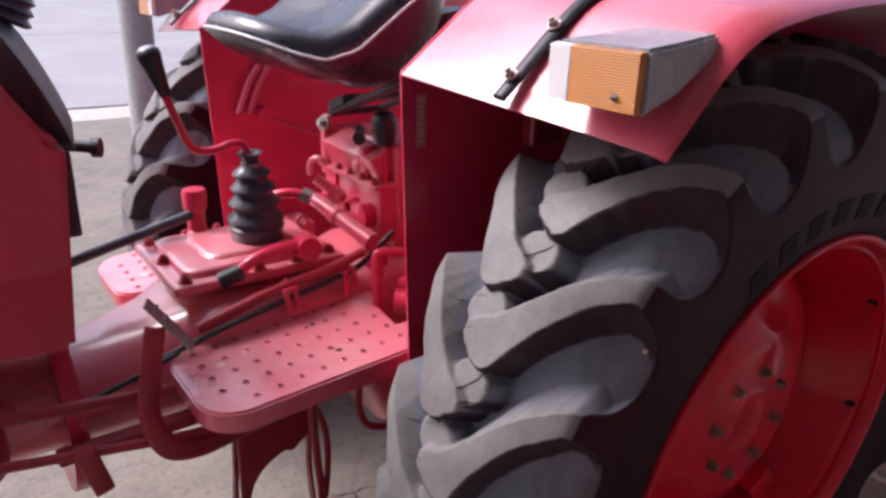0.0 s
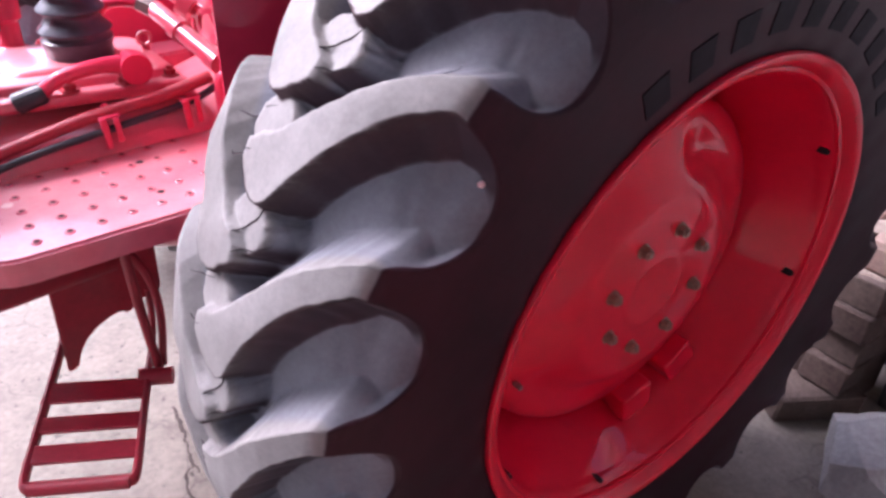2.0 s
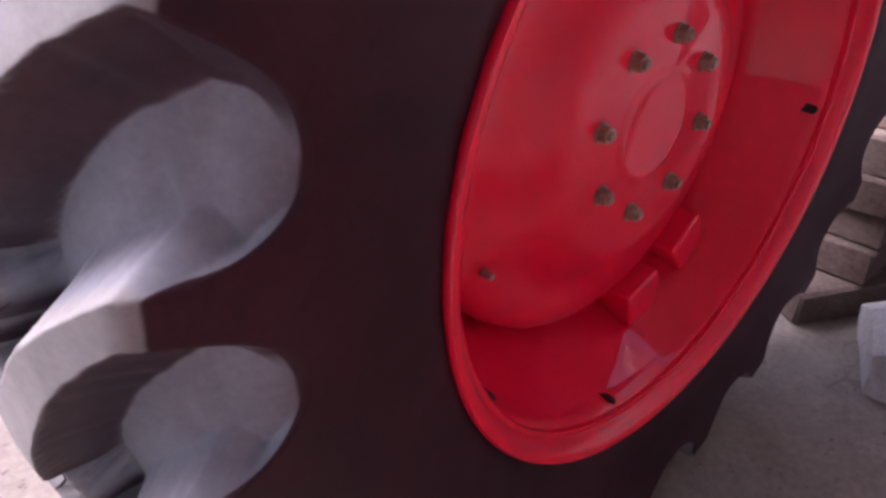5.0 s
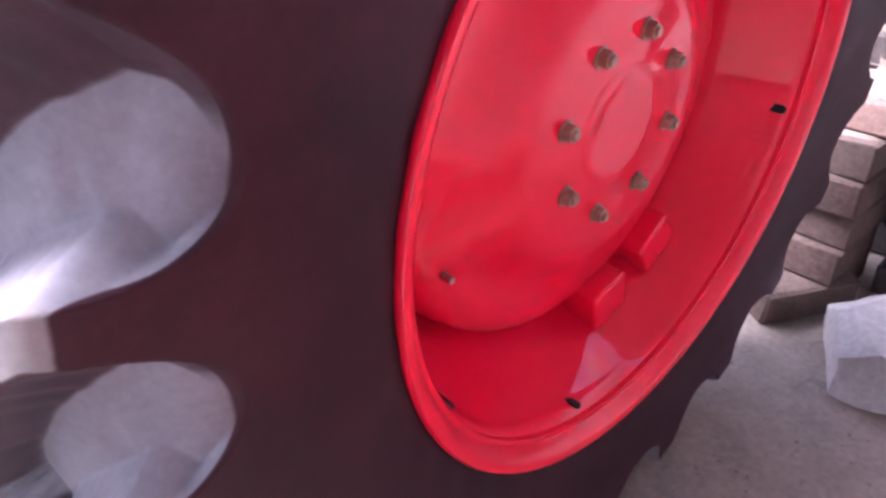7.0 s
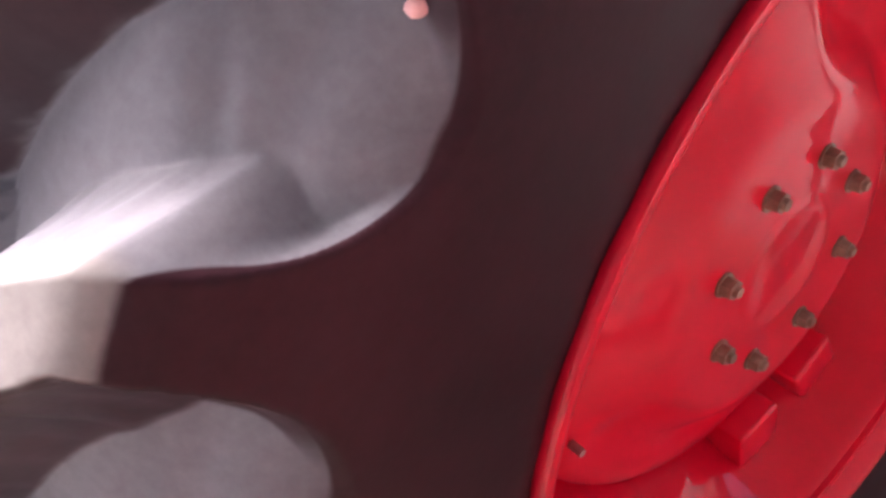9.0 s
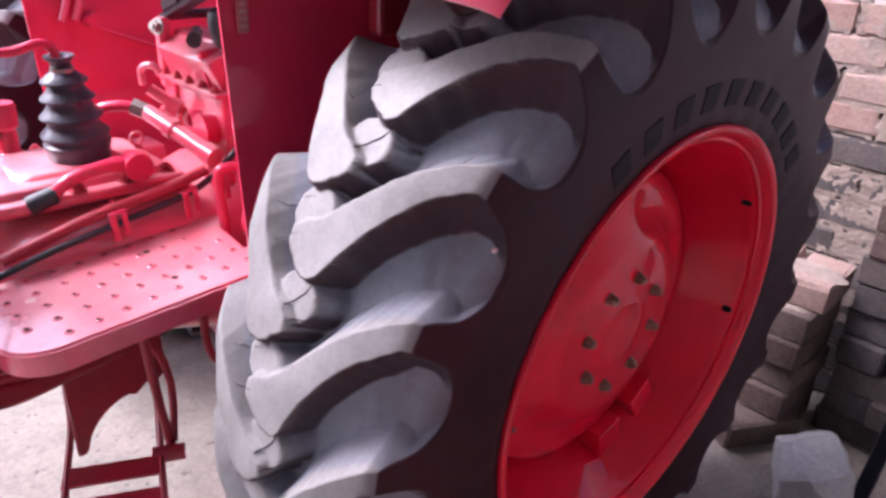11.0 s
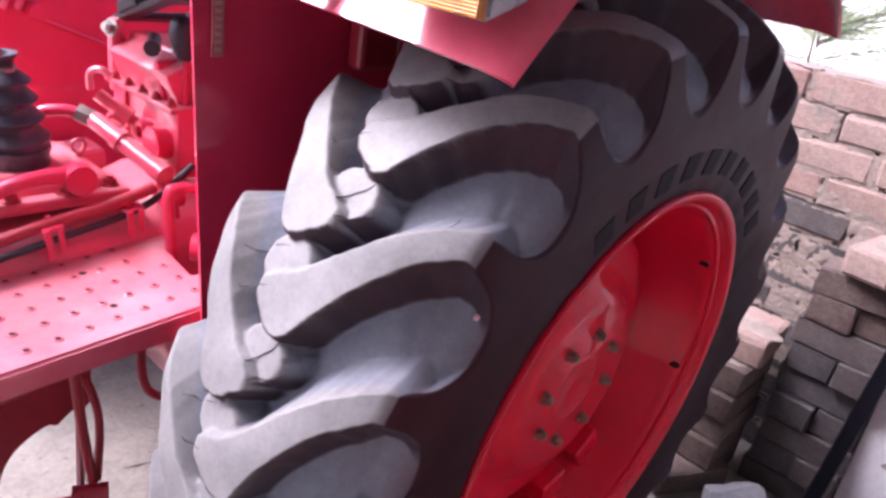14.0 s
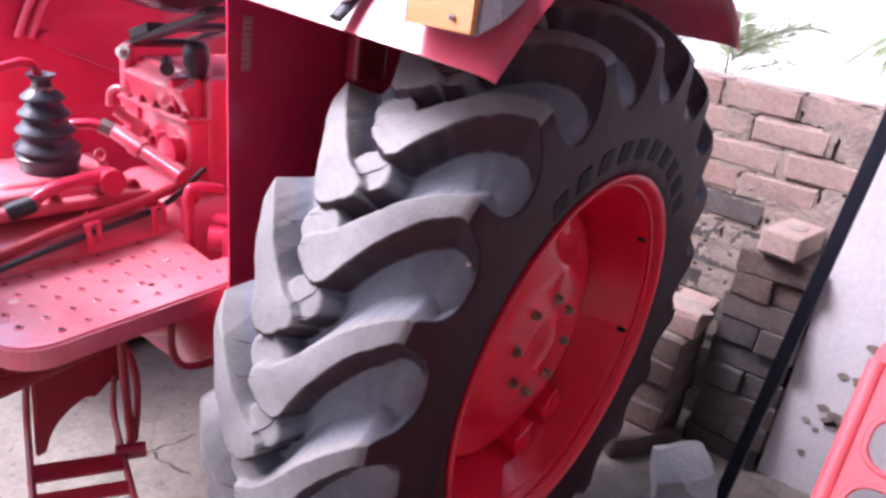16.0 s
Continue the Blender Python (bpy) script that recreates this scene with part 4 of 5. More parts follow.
DRAIN_MESH.materials.append(HOLE)
foot_plate(False)
foot_plate(True)

# bracket under the near plate
bm = bmesh.new()
plate(bm, [(-0.728, 0.735), (-0.566, 0.735), (-0.566, 0.540), (-0.573, 0.522), (-0.586, 0.516), (-0.592, 0.526), (-0.604, 0.518), (-0.622, 0.503), (-0.634, 0.511), (-0.650, 0.506), (-0.672, 0.494), (-0.690, 0.478), (-0.704, 0.455), (-0.712, 0.428), (-0.728, 0.424)], 0.012, pose(0, 0.555, 0, 90, 0, 0), 0.003)
part("plate_bracket", bm, RED_DULL, tractor)
bm = bmesh.new()
box(bm, (-0.66, 0.615, 0.64), (0.15, 0.09, 0.16), (0, 4, 4), bev=0.02)
part("plate_beam", bm, RED_DULL, tractor)

# ---- mounting step ----
SA, SB = Vector((-0.757, 0.515, 0.45)), Vector((-0.632, 0.452, 0.45))
SV = Vector((-0.079, -0.200, 0.0))
bm = bmesh.new()
for a, c in ((SA, -1), (SB, 1)):
    tube(bm, [a + Vector((0.045, 0.105, 0.09)), a + Vector((0.04, 0.10, 0.01)) , a, a + SV * 0.5, a + SV * 0.93, a + SV + (SB - SA) * (0.06 if c < 0 else -0.06), ], 0.010, n=8, per=6, flat=0.6, up=(0.9, -0.4, 0))
tube(bm, [SA + SV + (SB - SA) * 0.05, SA + SV + (SB - SA) * 0.5, SB + SV - (SB - SA) * 0.05], 0.010, n=8, per=4)
mount = part("mounting_step", bm, RED_DULL, tractor, "red steel mounting step with flat slats below the foot plate", smooth=50)
for f0, f1 in ((0.05, 0.26), (0.40, 0.55), (0.66, 0.82)):
    bm = bmesh.new()
    c = (SA + SB) / 2 + SV * (f0 + f1) / 2
    ang = math.degrees(math.atan2((SB - SA).y, (SB - SA).x))
    box(bm, c + Vector((0, 0, 0.004)), ((SB - SA).length + 0.01, SV.length * (f1 - f0), 0.006), (0, 0, ang), 0.0015, 1)
    part("slat", bm, RED_DULL, mount)
for pts, r in ((((-0.637, 0.440, 0.705), (-0.627, 0.446, 0.58), (-0.614, 0.452, 0.458)), 0.0075), (((-0.622, 0.470, 0.66), (-0.603, 0.466, 0.615), (-0.596, 0.462, 0.55), (-0.606, 0.456, 0.46)), 0.0065)):
    bm = bmesh.new()
    tube(bm, pts, r, n=10)
    part("step_rod", bm, RED_DULL, mount, smooth=50)
bm = bmesh.new()
rod(bm, (-0.645, 0.452, 0.452), (-0.600, 0.430, 0.452), 0.014, n=14)
part("hinge_pin", bm, RED_DULL, mount, smooth=40)
bm = bmesh.new()
tube(bm, [(-0.52, 0.47, 0.72), (-0.525, 0.47, 0.62), (-0.51, 0.46, 0.575), (-0.46, 0.45, 0.565), (-0.40, 0.45, 0.575)], 0.007, n=10)
part("under_hook", bm, RED_DULL, tractor, smooth=50)
bm = bmesh.new()
box(bm, (-0.86, 0.60, 0.62), (0.30, 0.03, 0.022), (0, 0, 0), 0.004)
part("under_bar", bm, RED_DULL, tractor)

# ---- gearbox and lift housing ----
bm = bmesh.new()
rows = []
for x, hw, z0, z1, e in ((-1.60, 0.13, 0.56, 0.73, 0.9), (-0.98, 0.13, 0.56, 0.732, 0.9), (-0.90, 0.132, 0.56, 0.740, 0.88), (-0.80, 0.142, 0.57, 0.765, 0.75), (-0.76, 0.150, 0.58, 0.782, 0.6), (-0.73, 0.155, 0.59, 0.797, 0.5), (-0.70, 0.155, 0.59, 0.80, 0.45), (-0.40, 0.155, 0.50, 0.80, 0.45), (-0.35, 0.16, 0.40, 0.82, 0.45), (0.15, 0.17, 0.36, 0.82, 0.45)):
    ring = []
    for k in range(24):
        a = 2 * math.pi * k / 24
        c, s = math.cos(a), math.sin(a)
        ex = lambda v: math.copysign(abs(v) ** e, v)
        ring.append((x, 0.78 + hw * ex(c), (z0 + z1) / 2 + (z1 - z0) / 2 * ex(s)))
    rows.append(ring)
grid_mesh(bm, rows, True)
gearbox = part("gearbox", bm, RED_DUST_SHEEN, tractor, "red painted cast gearbox housing", smooth=50)
bm = bmesh.new()
box(bm, (-0.61, 0.80, 0.830), (0.34, 0.27, 0.022), (0, 0, 0), 0.008, 3)
rows = []
for hx, hy, z in ((0.150, 0.112, 0.835), (0.147, 0.109, 0.850), (0.143, 0.105, 0.8545), (0.134, 0.096, 0.856), (0.094, 0.078, 0.856), (0.090, 0.074, 0.862), (0.084, 0.068, 0.864)):
    rows.append([(-0.605 + x, 0.80 + y, z) for x, y in round_outline(-hx, -hy, hx, hy, (0.03,) * 4, 5)])
grid_mesh(bm, rows, True)
bm.verts.ensure_lookup_table()
bm.faces.new(bm.verts[-len(rows[0]):])
bmesh.ops.recalc_face_normals(bm, faces=bm.faces[:])
top_cover = part("top_cover", bm, RED_DUST_SHEEN, gearbox, smooth=40)
for x, y in ((-0.755, 0.685), (-0.755, 0.915), (-0.62, 0.678), (-0.61, 0.925), (-0.465, 0.69), (-0.68, 0.918), (-0.54, 0.682), (-0.76, 0.80)):
    bm = bmesh.new()
    bolt(bm, (x, y, 0.841), (0, 0, 1), 0.0095, 0.009)
    part("cover_bolt", bm, RED_DULL, gearbox, smooth=30)
bm = bmesh.new()
lathe(bm, [(0.0, 0.0), (0.026, 0.0), (0.026, 0.006), (0.019, 0.01), (0.018, 0.05), (0.024, 0.056), (0.025, 0.092), (0.022, 0.098), (0.0, 0.100)], n=20)
part("filler_plug", bm, RED, gearbox, smooth=40, m=pose(-0.655, 0.915, 0.846))
# lifting eye on the cover
bm = bmesh.new()
tube(bm, [(-0.466 + 0.011 * math.cos(2 * math.pi * k / 12), 0.808, 0.873 + 0.011 * math.sin(2 * math.pi * k / 12)) for k in range(13)], 0.0032, n=8, per=2)
rod(bm, (-0.466, 0.808, 0.853), (-0.466, 0.808, 0.863), 0.009, 0.007, n=12)
part("lifting_eye", bm, RED_DUST_SHEEN, gearbox, smooth=50)
# shaft lever on the cover
bm = bmesh.new()
tube(bm, [(-0.665, 0.672, 0.842), (-0.63, 0.668, 0.866), (-0.575, 0.668, 0.876), (-0.53, 0.672, 0.872)], [0.010, 0.011, 0.012, 0.016], n=12)
lathe(bm, [(0.0, -0.02), (0.024, -0.02), (0.026, 0.0), (0.022, 0.018), (0.0, 0.022)], "Y", (-0.525, 0.672, 0.868), 18)
lever = part("shift_arm", bm, RED, gearbox, smooth=45)
bm = bmesh.new()
rod(bm, (-0.698, 0.676, 0.832), (-0.655, 0.671, 0.846), 0.0165, 0.0155, n=18)
bmesh.ops.bevel(bm, geom=bm.edges[:], offset=0.003, segments=2, affect='EDGES', clamp_overlap=True)
part("rubber_cap", bm, BLACK, lever, "black rubber cap", smooth=40)
# ribs and flanges along the near side
for x, z in ((-0.585, 0.795), (-0.46, 0.805), (-0.40, 0.815)):
    bm = bmesh.new()
    box(bm, (x, 0.632, z + 0.018), (0.032, 0.036, 0.005), (0, -6, 0), 0.0015, 1)
    box(bm, (x - 0.008, 0.613, z - 0.006), (0.011, 0.005, 0.050), (4, -6, 0), 0.0015, 1)
    box(bm, (x + 0.010, 0.613, z - 0.002), (0.009, 0.005, 0.040), (4, -6, 0), 0.0015, 1)
    bolt(bm, (x, 0.636, z + 0.0205), (0, 0, 1), 0.007, 0.006)
    part("clip", bm, RED, gearbox, smooth=40)
for pts, r, mat, lab in ((((-0.84, 0.618, 0.735), (-0.70, 0.612, 0.775), (-0.58, 0.618, 0.795), (-0.44, 0.625, 0.822), (-0.35, 0.63, 0.88)), 0.006, BLACK, "black cable"),
                         (((-1.15, 0.57, 0.76), (-1.0, 0.58, 0.715), (-0.90, 0.60, 0.72), (-0.80, 0.612, 0.745)), 0.005, BLACK, "black cable"),
                         (((-0.76, 0.625, 0.775), (-0.62, 0.63, 0.81), (-0.50, 0.63, 0.83), (-0.42, 0.63, 0.85)), 0.010, RED_DULL, "")):
    bm = bmesh.new()
    tube(bm, pts, r, n=10)
    part("cable" if lab else "side_rod", bm, mat, gearbox, lab, smooth=50)

# gear lever with its bellows
bm = bmesh.new()
prof = [(0.0, -0.03), (0.058, -0.03), (0.060, 0.0), (0.063, 0.004), (0.063, 0.012), (0.056, 0.016)]
for h, edge, inner in ((0.026, 0.065, 0.049), (0.060, 0.059, 0.043), (0.092, 0.051, 0.035), (0.122, 0.043, 0.020)):
    prof += [(edge - 0.010, h - 0.004), (edge - 0.001, h - 0.001), (edge, h + 0.001), (edge - 0.001, h + 0.003), (edge - 0.012, h + 0.012), (inner - 0.001, h + 0.020), (inner - 0.003, h + 0.025)]
prof += [(0.0185, 0.148), (0.019, 0.156), (0.0235, 0.160), (0.0275, 0.163), (0.0275, 0.167), (0.018, 0.166), (0.014, 0.160), (0.0, 0.160)]
lathe(bm, [(r * 0.86, h) for r, h in prof], n=40)
boot = part("gear_boot", bm, BOOT, tractor, "black rubber bellows round the gear lever", smooth=50, m=pose(-0.575, 0.785, 0.882, 2, -3, 0) @ Matrix.Diagonal((1, 1, 0.95, 1)))
bm = bmesh.new()
lathe(bm, [(0.0165, 0.1405), (0.0185, 0.1405), (0.0185, 0.1455), (0.0165, 0.1455)], n=28, closed=True)
box(bm, (0.004, -0.019, 0.143), (0.012, 0.006, 0.007), bev=0.001, seg=1)
part("hose_clamp", bm, STEEL, boot, "steel clamp ring at the top of the bellows", smooth=40)
bm = bmesh.new()
tube(bm, [(-0.582, 0.785, 1.010), (-0.590, 0.785, 1.050), (-0.610, 0.785, 1.060), (-0.655, 0.785, 1.050), (-0.690, 0.785, 1.060), (-0.712, 0.785, 1.110), (-0.738, 0.785, 1.185)], 0.0075, n=12)
gl = part("gear_lever", bm, RED, tractor, "bent red gear lever with a black knob", smooth=50)
bm = bmesh.new()
lathe(bm, [(0.0, 0.0), (0.010, 0.0), (0.013, 0.02), (0.017, 0.05), (0.021, 0.072), (0.020, 0.080), (0.012, 0.086), (0.0, 0.088)], n=24)
gear_knob = part("knob", bm, BLACK, gl, "black plastic knob with a pale worn top", smooth=50, m=pose(-0.728, 0.785, 1.158, 0, -17, 0))
bm = bmesh.new()
lathe(bm, [(0.0, 0.0892), (0.010, 0.0876), (0.0145, 0.0852), (0.0135, 0.0835), (0.0, 0.083)], n=22)
part("worn_top", bm, GREY_PLASTIC, gear_knob, "pale grey worn top", smooth=60)

# lift housing behind the gearbox
bm = bmesh.new()
box(bm, (-0.16, 0.787, 0.935), (0.33, 0.264, 0.23), (0, 0, 0), 0.012, 3)
lift = part("lift_housing", bm, RED_DUST_SHEEN, tractor, "red cast hydraulic lift housing behind the gearbox", smooth=40)
for nm, c, size, rot, bv in (("front_cover", (-0.335, 0.78, 0.905), (0.055, 0.24, 0.125), (0, 0, 0), 0.007), ("upper_cover", (-0.325, 0.787, 1.000), (0.07, 0.215, 0.075), (0, -24, 0), 0.006),
                             ("gasket_flange", (-0.345, 0.78, 0.966), (0.062, 0.25, 0.009), (0, 0, 0), 0.003), ("lug_bracket", (-0.346, 0.914, 1.005), (0.028, 0.022, 0.135), (0, 0, 0), 0.008), ("rib", (-0.335, 0.72, 0.975), (0.05, 0.018, 0.13), (0, -10, 0), 0.005),
                             ("rib", (-0.350, 0.84, 0.90), (0.04, 0.012, 0.11), (0, 0, 0), 0.004)):
    bm = bmesh.new()
    box(bm, c, size, rot, bv, 2)
    part(nm, bm, RED_DUST_SHEEN if nm != "rib" else RED, lift, smooth=40)
for y in (0.675, 0.725, 0.775, 0.825, 0.875):
    bm = bmesh.new()
    bolt(bm, (-0.366, y, 0.971), (0, 0, 1), 0.0065, 0.006)
    part("housing_bolt", bm, RED_DULL, lift, smooth=30)
for y, z, r in ((0.755, 0.905, 0.022), (0.865, 0.895, 0.018)):
    bm = bmesh.new()
    lathe(bm, [(0.0, -0.012), (r * 0.5, -0.012), (r * 0.55, -0.02), (r * 0.85, -0.022), (r, -0.016), (r, 0.01)], "X", (-0.363, y, z), 20)
    part("boss", bm, RED, lift, smooth=40)
for p in ((-0.352, 0.885, 0.93), (-0.352, 0.865, 0.86), (-0.352, 0.80, 0.86), (-0.352, 0.72, 0.86), (-0.352, 0.70, 0.93)):
    bm = bmesh.new()
    bolt(bm, (p[0] + 0.018, p[1], p[2]), (-1, 0, 0), 0.008, 0.007)
    part("housing_bolt", bm, RED_DULL, lift, smooth=30)
bm = bmesh.new()
bolt(bm, (-0.358, 0.905, 1.055), (-1, -0.3, 0.2), 0.0115, 0.010)
part("brass_bolt", bm, STEEL, lift, "plain steel bolt", smooth=30)
bm = bmesh.new()
for x in (-0.325, -0.20):
    box(bm, (x, 0.775, 1.125), (0.035, 0.33, 0.012), (-20, 0, 0), 0.003)
for y, z in ((0.915, 1.074), (0.775, 1.128), (0.64, 1.176)):
    box(bm, (-0.2625, y, z), (0.16, 0.04, 0.012), (-20, 0, 0), 0.003)
box(bm, (-0.325, 0.87, 1.104), (0.045, 0.075, 0.022), (-20, 0, 0), 0.004)
part("seat_bracket", bm, BLACK, lift, "black steel seat bracket")
bm = bmesh.new()
tube(bm, [(-0.345, 0.665, 0.86), (-0.34, 0.675, 0.95), (-0.335, 0.684, 1.05)], 0.006, n=10)
ctl = part("control_lever", bm, RED, lift, smooth=50)
bm = bmesh.new()
lathe(bm, [(0.0, 0.0), (0.012, 0.002), (0.019, 0.014), (0.0245, 0.034), (0.0255, 0.050), (0.023, 0.063), (0.016, 0.071), (0.0, 0.074)], n=24)
part("knob", bm, BLACK, ctl, "round black plastic knob", smooth=50, m=pose(-0.335, 0.683, 1.042, -5, 0, 0))
bm = bmesh.new()
rod(bm, (-0.37, 0.728, 1.056), (-0.34, 0.778, 1.061), 0.011, n=14)
rod(bm, (-0.374, 0.722, 1.0555), (-0.368, 0.732, 1.0565), 0.014, n=8)
part("black_fitting", bm, BLACK, lift, smooth=40)
# hydraulic pipes
bm = bmesh.new()
tube(bm, [(-0.545, 0.835, 0.878), (-0.52, 0.835, 0.925), (-0.49, 0.815, 0.936), (-0.465, 0.797, 0.933)], 0.010, n=12)
part("bent_pipe", bm, RED, lift, smooth=50)
bm = bmesh.new()
rod(bm, (-0.468, 0.80, 0.935), (-0.448, 0.782, 0.925), 0.016, n=6)
part("pipe_nut", bm, STEEL, lift, "bright pipe nut", smooth=30)
bm = bmesh.new()
rod(bm, (-0.448, 0.782, 0.925), (-0.405, 0.625, 0.872), 0.0155, n=18)
rod(bm, (-0.434, 0.730, 0.908), (-0.429, 0.714, 0.902), 0.0195, n=18)
rod(bm, (-0.410, 0.645, 0.879), (-0.404, 0.622, 0.871), 0.0185, n=18)
part("cylinder_pipe", bm, RED_DUST_SHEEN, lift, smooth=40)
bm = bmesh.new()
tube(bm, [(-0.43, 0.835, 0.965), (-0.435, 0.82, 0.995), (-0.425, 0.80, 1.005), (-0.415, 0.785, 0.995)], 0.0065, n=10)
rod(bm, (-0.42, 0.83, 0.955), (-0.36, 0.775, 0.90), 0.012, n=14)
rod(bm, (-0.40, 0.80, 0.93), (-0.385, 0.785, 0.918), 0.019, n=14)
part("tap", bm, RED_DUST_SHEEN, lift, smooth=40)
for p, q, r in (((-0.39, 0.70, 0.90), (-0.345, 0.70, 0.90), 0.03), ((-0.40, 0.64, 0.83), (-0.37, 0.64, 0.83), 0.026)):
    bm = bmesh.new()
    rod(bm, p, q, r, r * 0.92, n=22)
    part("end_cap", bm, RED, lift, smooth=40)
# linkage in the notch beside the near plate
bm = bmesh.new()
tube(bm, [(-0.36, 0.56, 0.86), (-0.41, 0.57, 0.868), (-0.425, 0.575, 0.85), (-0.42, 0.575, 0.76), (-0.415, 0.575, 0.66)], 0.009, n=10)
brk = part("brake_linkage", bm, RED, tractor, smooth=50)
bm = bmesh.new()
rod(bm, (-0.40, 0.54, 0.775), (-0.36, 0.50, 0.775), 0.024, n=18)
rod(bm, (-0.385, 0.50, 0.70), (-0.385, 0.50, 0.80), 0.013, n=12)
box(bm, (-0.375, 0.52, 0.815), (0.03, 0.05, 0.012), (0, 0, 20), 0.003)
part("linkage_joint", bm, RED, brk, smooth=40)

# rear axle tube to each wheel
bm = bmesh.new()
rod(bm, (0.0, 0.13, 0.64), (0.0, 0.62, 0.64), 0.075, 0.12, n=28)
part("axle_housing", bm, RED_DULL, tractor, smooth=45)
bm = bmesh.new()
rod(bm, (0.0, 1.43, 0.64), (0.0, 0.94, 0.64), 0.075, 0.12, n=28)
part("axle_housing", bm, RED_DULL, tractor, smooth=45)

# ---- seat ----
bm = bmesh.new()
rows = []
NS = 48
SEAT_X, SEAT_Z = (-0.70, -0.62, -0.56, -0.51, -0.45, -0.38, -0.30, -0.20), (1.300, 1.268, 1.242, 1.230, 1.250, 1.305, 1.355, 1.40)
for sc, up, low in ((0.25, 0.0, 1.0), (0.62, 0.0, 1.0), (0.84, 0.0, 0.85), (0.95, 0.0, 0.5), (0.99, 0.0, 0.2), (1.0, 0.0, 0.0), (0.99, 0.014, 0.0), (0.95, 0.030, 0.0), (0.86, 0.042, 0.0), (0.66, 0.040, 0.0), (0.3, 0.030, 0.0), (0.01, 0.026, 0.0)):
    ring = []
    for k in range(NS):
        a = 2 * math.pi * k / NS
        ex = lambda v: math.copysign(abs(v) ** 0.75, v)
        x, y = -0.405 + 0.222 * sc * ex(math.cos(a)), 0.78 + 0.205 * sc * ex(math.sin(a))
        z = float(np.interp(x, SEAT_X, SEAT_Z))
        deep = max(0.02, z - float(np.interp(x, (-0.63, -0.56, -0.50, -0.42, -0.34, -0.26, -0.18), (1.250, 1.215, 1.190, 1.168, 1.168, 1.20, 1.28))))
        ring.append((x, y, z + up - low * deep))
    rows.append(ring)
grid_mesh(bm, rows, True)
bm.verts.ensure_lookup_table()
bm.faces.new(bm.verts[:NS])
seat = part("seat", bm, VINYL, tractor, "black padded vinyl seat with white piping", smooth=70)
line = [Vector(p) + (Vector(p) - Vector((-0.405, 0.78, p[2]))) * 0.012 for p in rows[5]]
bm = bmesh.new()
tube(bm, line + [line[0]], 0.0026, n=8, per=2)
part("piping", bm, WHITE_PIPING, seat, "white piping round the seat edge", smooth=60)
bm = bmesh.new()
rod(bm, (-0.10, 0.78, 1.06), (-0.14, 0.78, 1.30), 0.04, 0.05, n=20)
part("seat_post", bm, BLACK, seat, smooth=40)

# ---- dash cowl ahead of the driver ----
bm = bmesh.new()
prof = [(-1.75, 0.86), (-0.955, 0.80), (-0.925, 1.125), (-0.945, 1.135), (-1.02, 1.26), (-1.75, 1.30)]
plate(bm, prof, 0.36, pose(0, 0.60, 0, 90, 0, 0), 0.018)
cowl = part("dash_cowl", bm, RED, tractor, "red sheet steel dash cowl below the steering wheel", smooth=35)
bm = bmesh.new()
tube(bm, [(-0.915, 0.79, 1.118), (-0.928, 0.79, 1.16), (-0.955, 0.79, 1.225), (-0.99, 0.79, 1.29), (-1.03, 0.79, 1.36)], 0.19, n=4, per=4, flat=0.18, up=(1, 0, 0.5))
part("dash_panel", bm, BLACK, cowl, "black padded instrument panel", smooth=50)
bm = bmesh.new()
prof = [(0.0, 0.0)]
for k in range(7):
    prof += [(0.036 - 0.002 * k, 0.016 * k), (0.043 - 0.002 * k, 0.016 * k + 0.006), (0.036 - 0.002 * k, 0.016 * k + 0.012)]
prof += [(0.0, 0.115)]
lathe(bm, prof, n=28)
part("column_bellows", bm, BOOT, cowl, "black rubber bellows on the steering column", smooth=50, m=pose(-0.965, 0.75, 1.29, 0, 25, 0))
bm = bmesh.new()
box(bm, (-0.885, 0.97, 0.955), (0.035, 0.05, 0.17), (0, 0, 0), 0.006)
rod(bm, (-0.88, 0.97, 1.05), (-0.82, 0.93, 1.045), 0.012, n=12)
rod(bm, (-0.83, 0.935, 1.045), (-0.818, 0.928, 1.045), 0.019, n=12)
part("side_valve", bm, BLACK, cowl, "black box with a short tap", smooth=40)
bm = bmesh.new()
rod(bm, (-1.05, 0.87, 0.815), (-0.67, 0.90, 0.895), 0.0105, n=12)
part("hand_lever", bm, BOOT, gearbox, "dark grey lever bar", smooth=40)
bm = bmesh.new()
lathe(bm, [(0.10, -0.03), (0.162, -0.03), (0.162, 0.0), (0.10, 0.0)], "X", (-0.955, 0.78, 0.615), 36, True)
part("housing_flange", bm, RED, gearbox, smooth=40)
# pedal with its bent arm beside the near plate
bm = bmesh.new()
tube(bm, [(-0.845, 0.56, 0.83), (-0.868, 0.53, 0.76), (-0.880, 0.51, 0.70), (-0.862, 0.49, 0.650), (-0.81, 0.50, 0.624), (-0.72, 0.525, 0.617), (-0.63, 0.55, 0.612)], 0.019, n=12, flat=0.5, up=(0.3, -1, 0))
pedal = part("pedal", bm, RED_DULL, tractor, "red pedal with a bent flat arm and worn steel pad", smooth=50)
bm = bmesh.new()
box(bm, (-0.822, 0.562, 0.826), (0.108, 0.034, 0.005), (0, 52, -25), 0.002)
for k in range(4):
    box(bm, Vector((-0.820, 0.561, 0.828)) + Vector((0.0125 * (k - 1.5), -0.006 * (k - 1.5), -0.019 * (k - 1.5))), (0.004, 0.028, 0.004), (0, 52, -25))
part("pedal_pad", bm, STEEL, pedal, "worn bare steel pedal pad")
bm = bmesh.new()
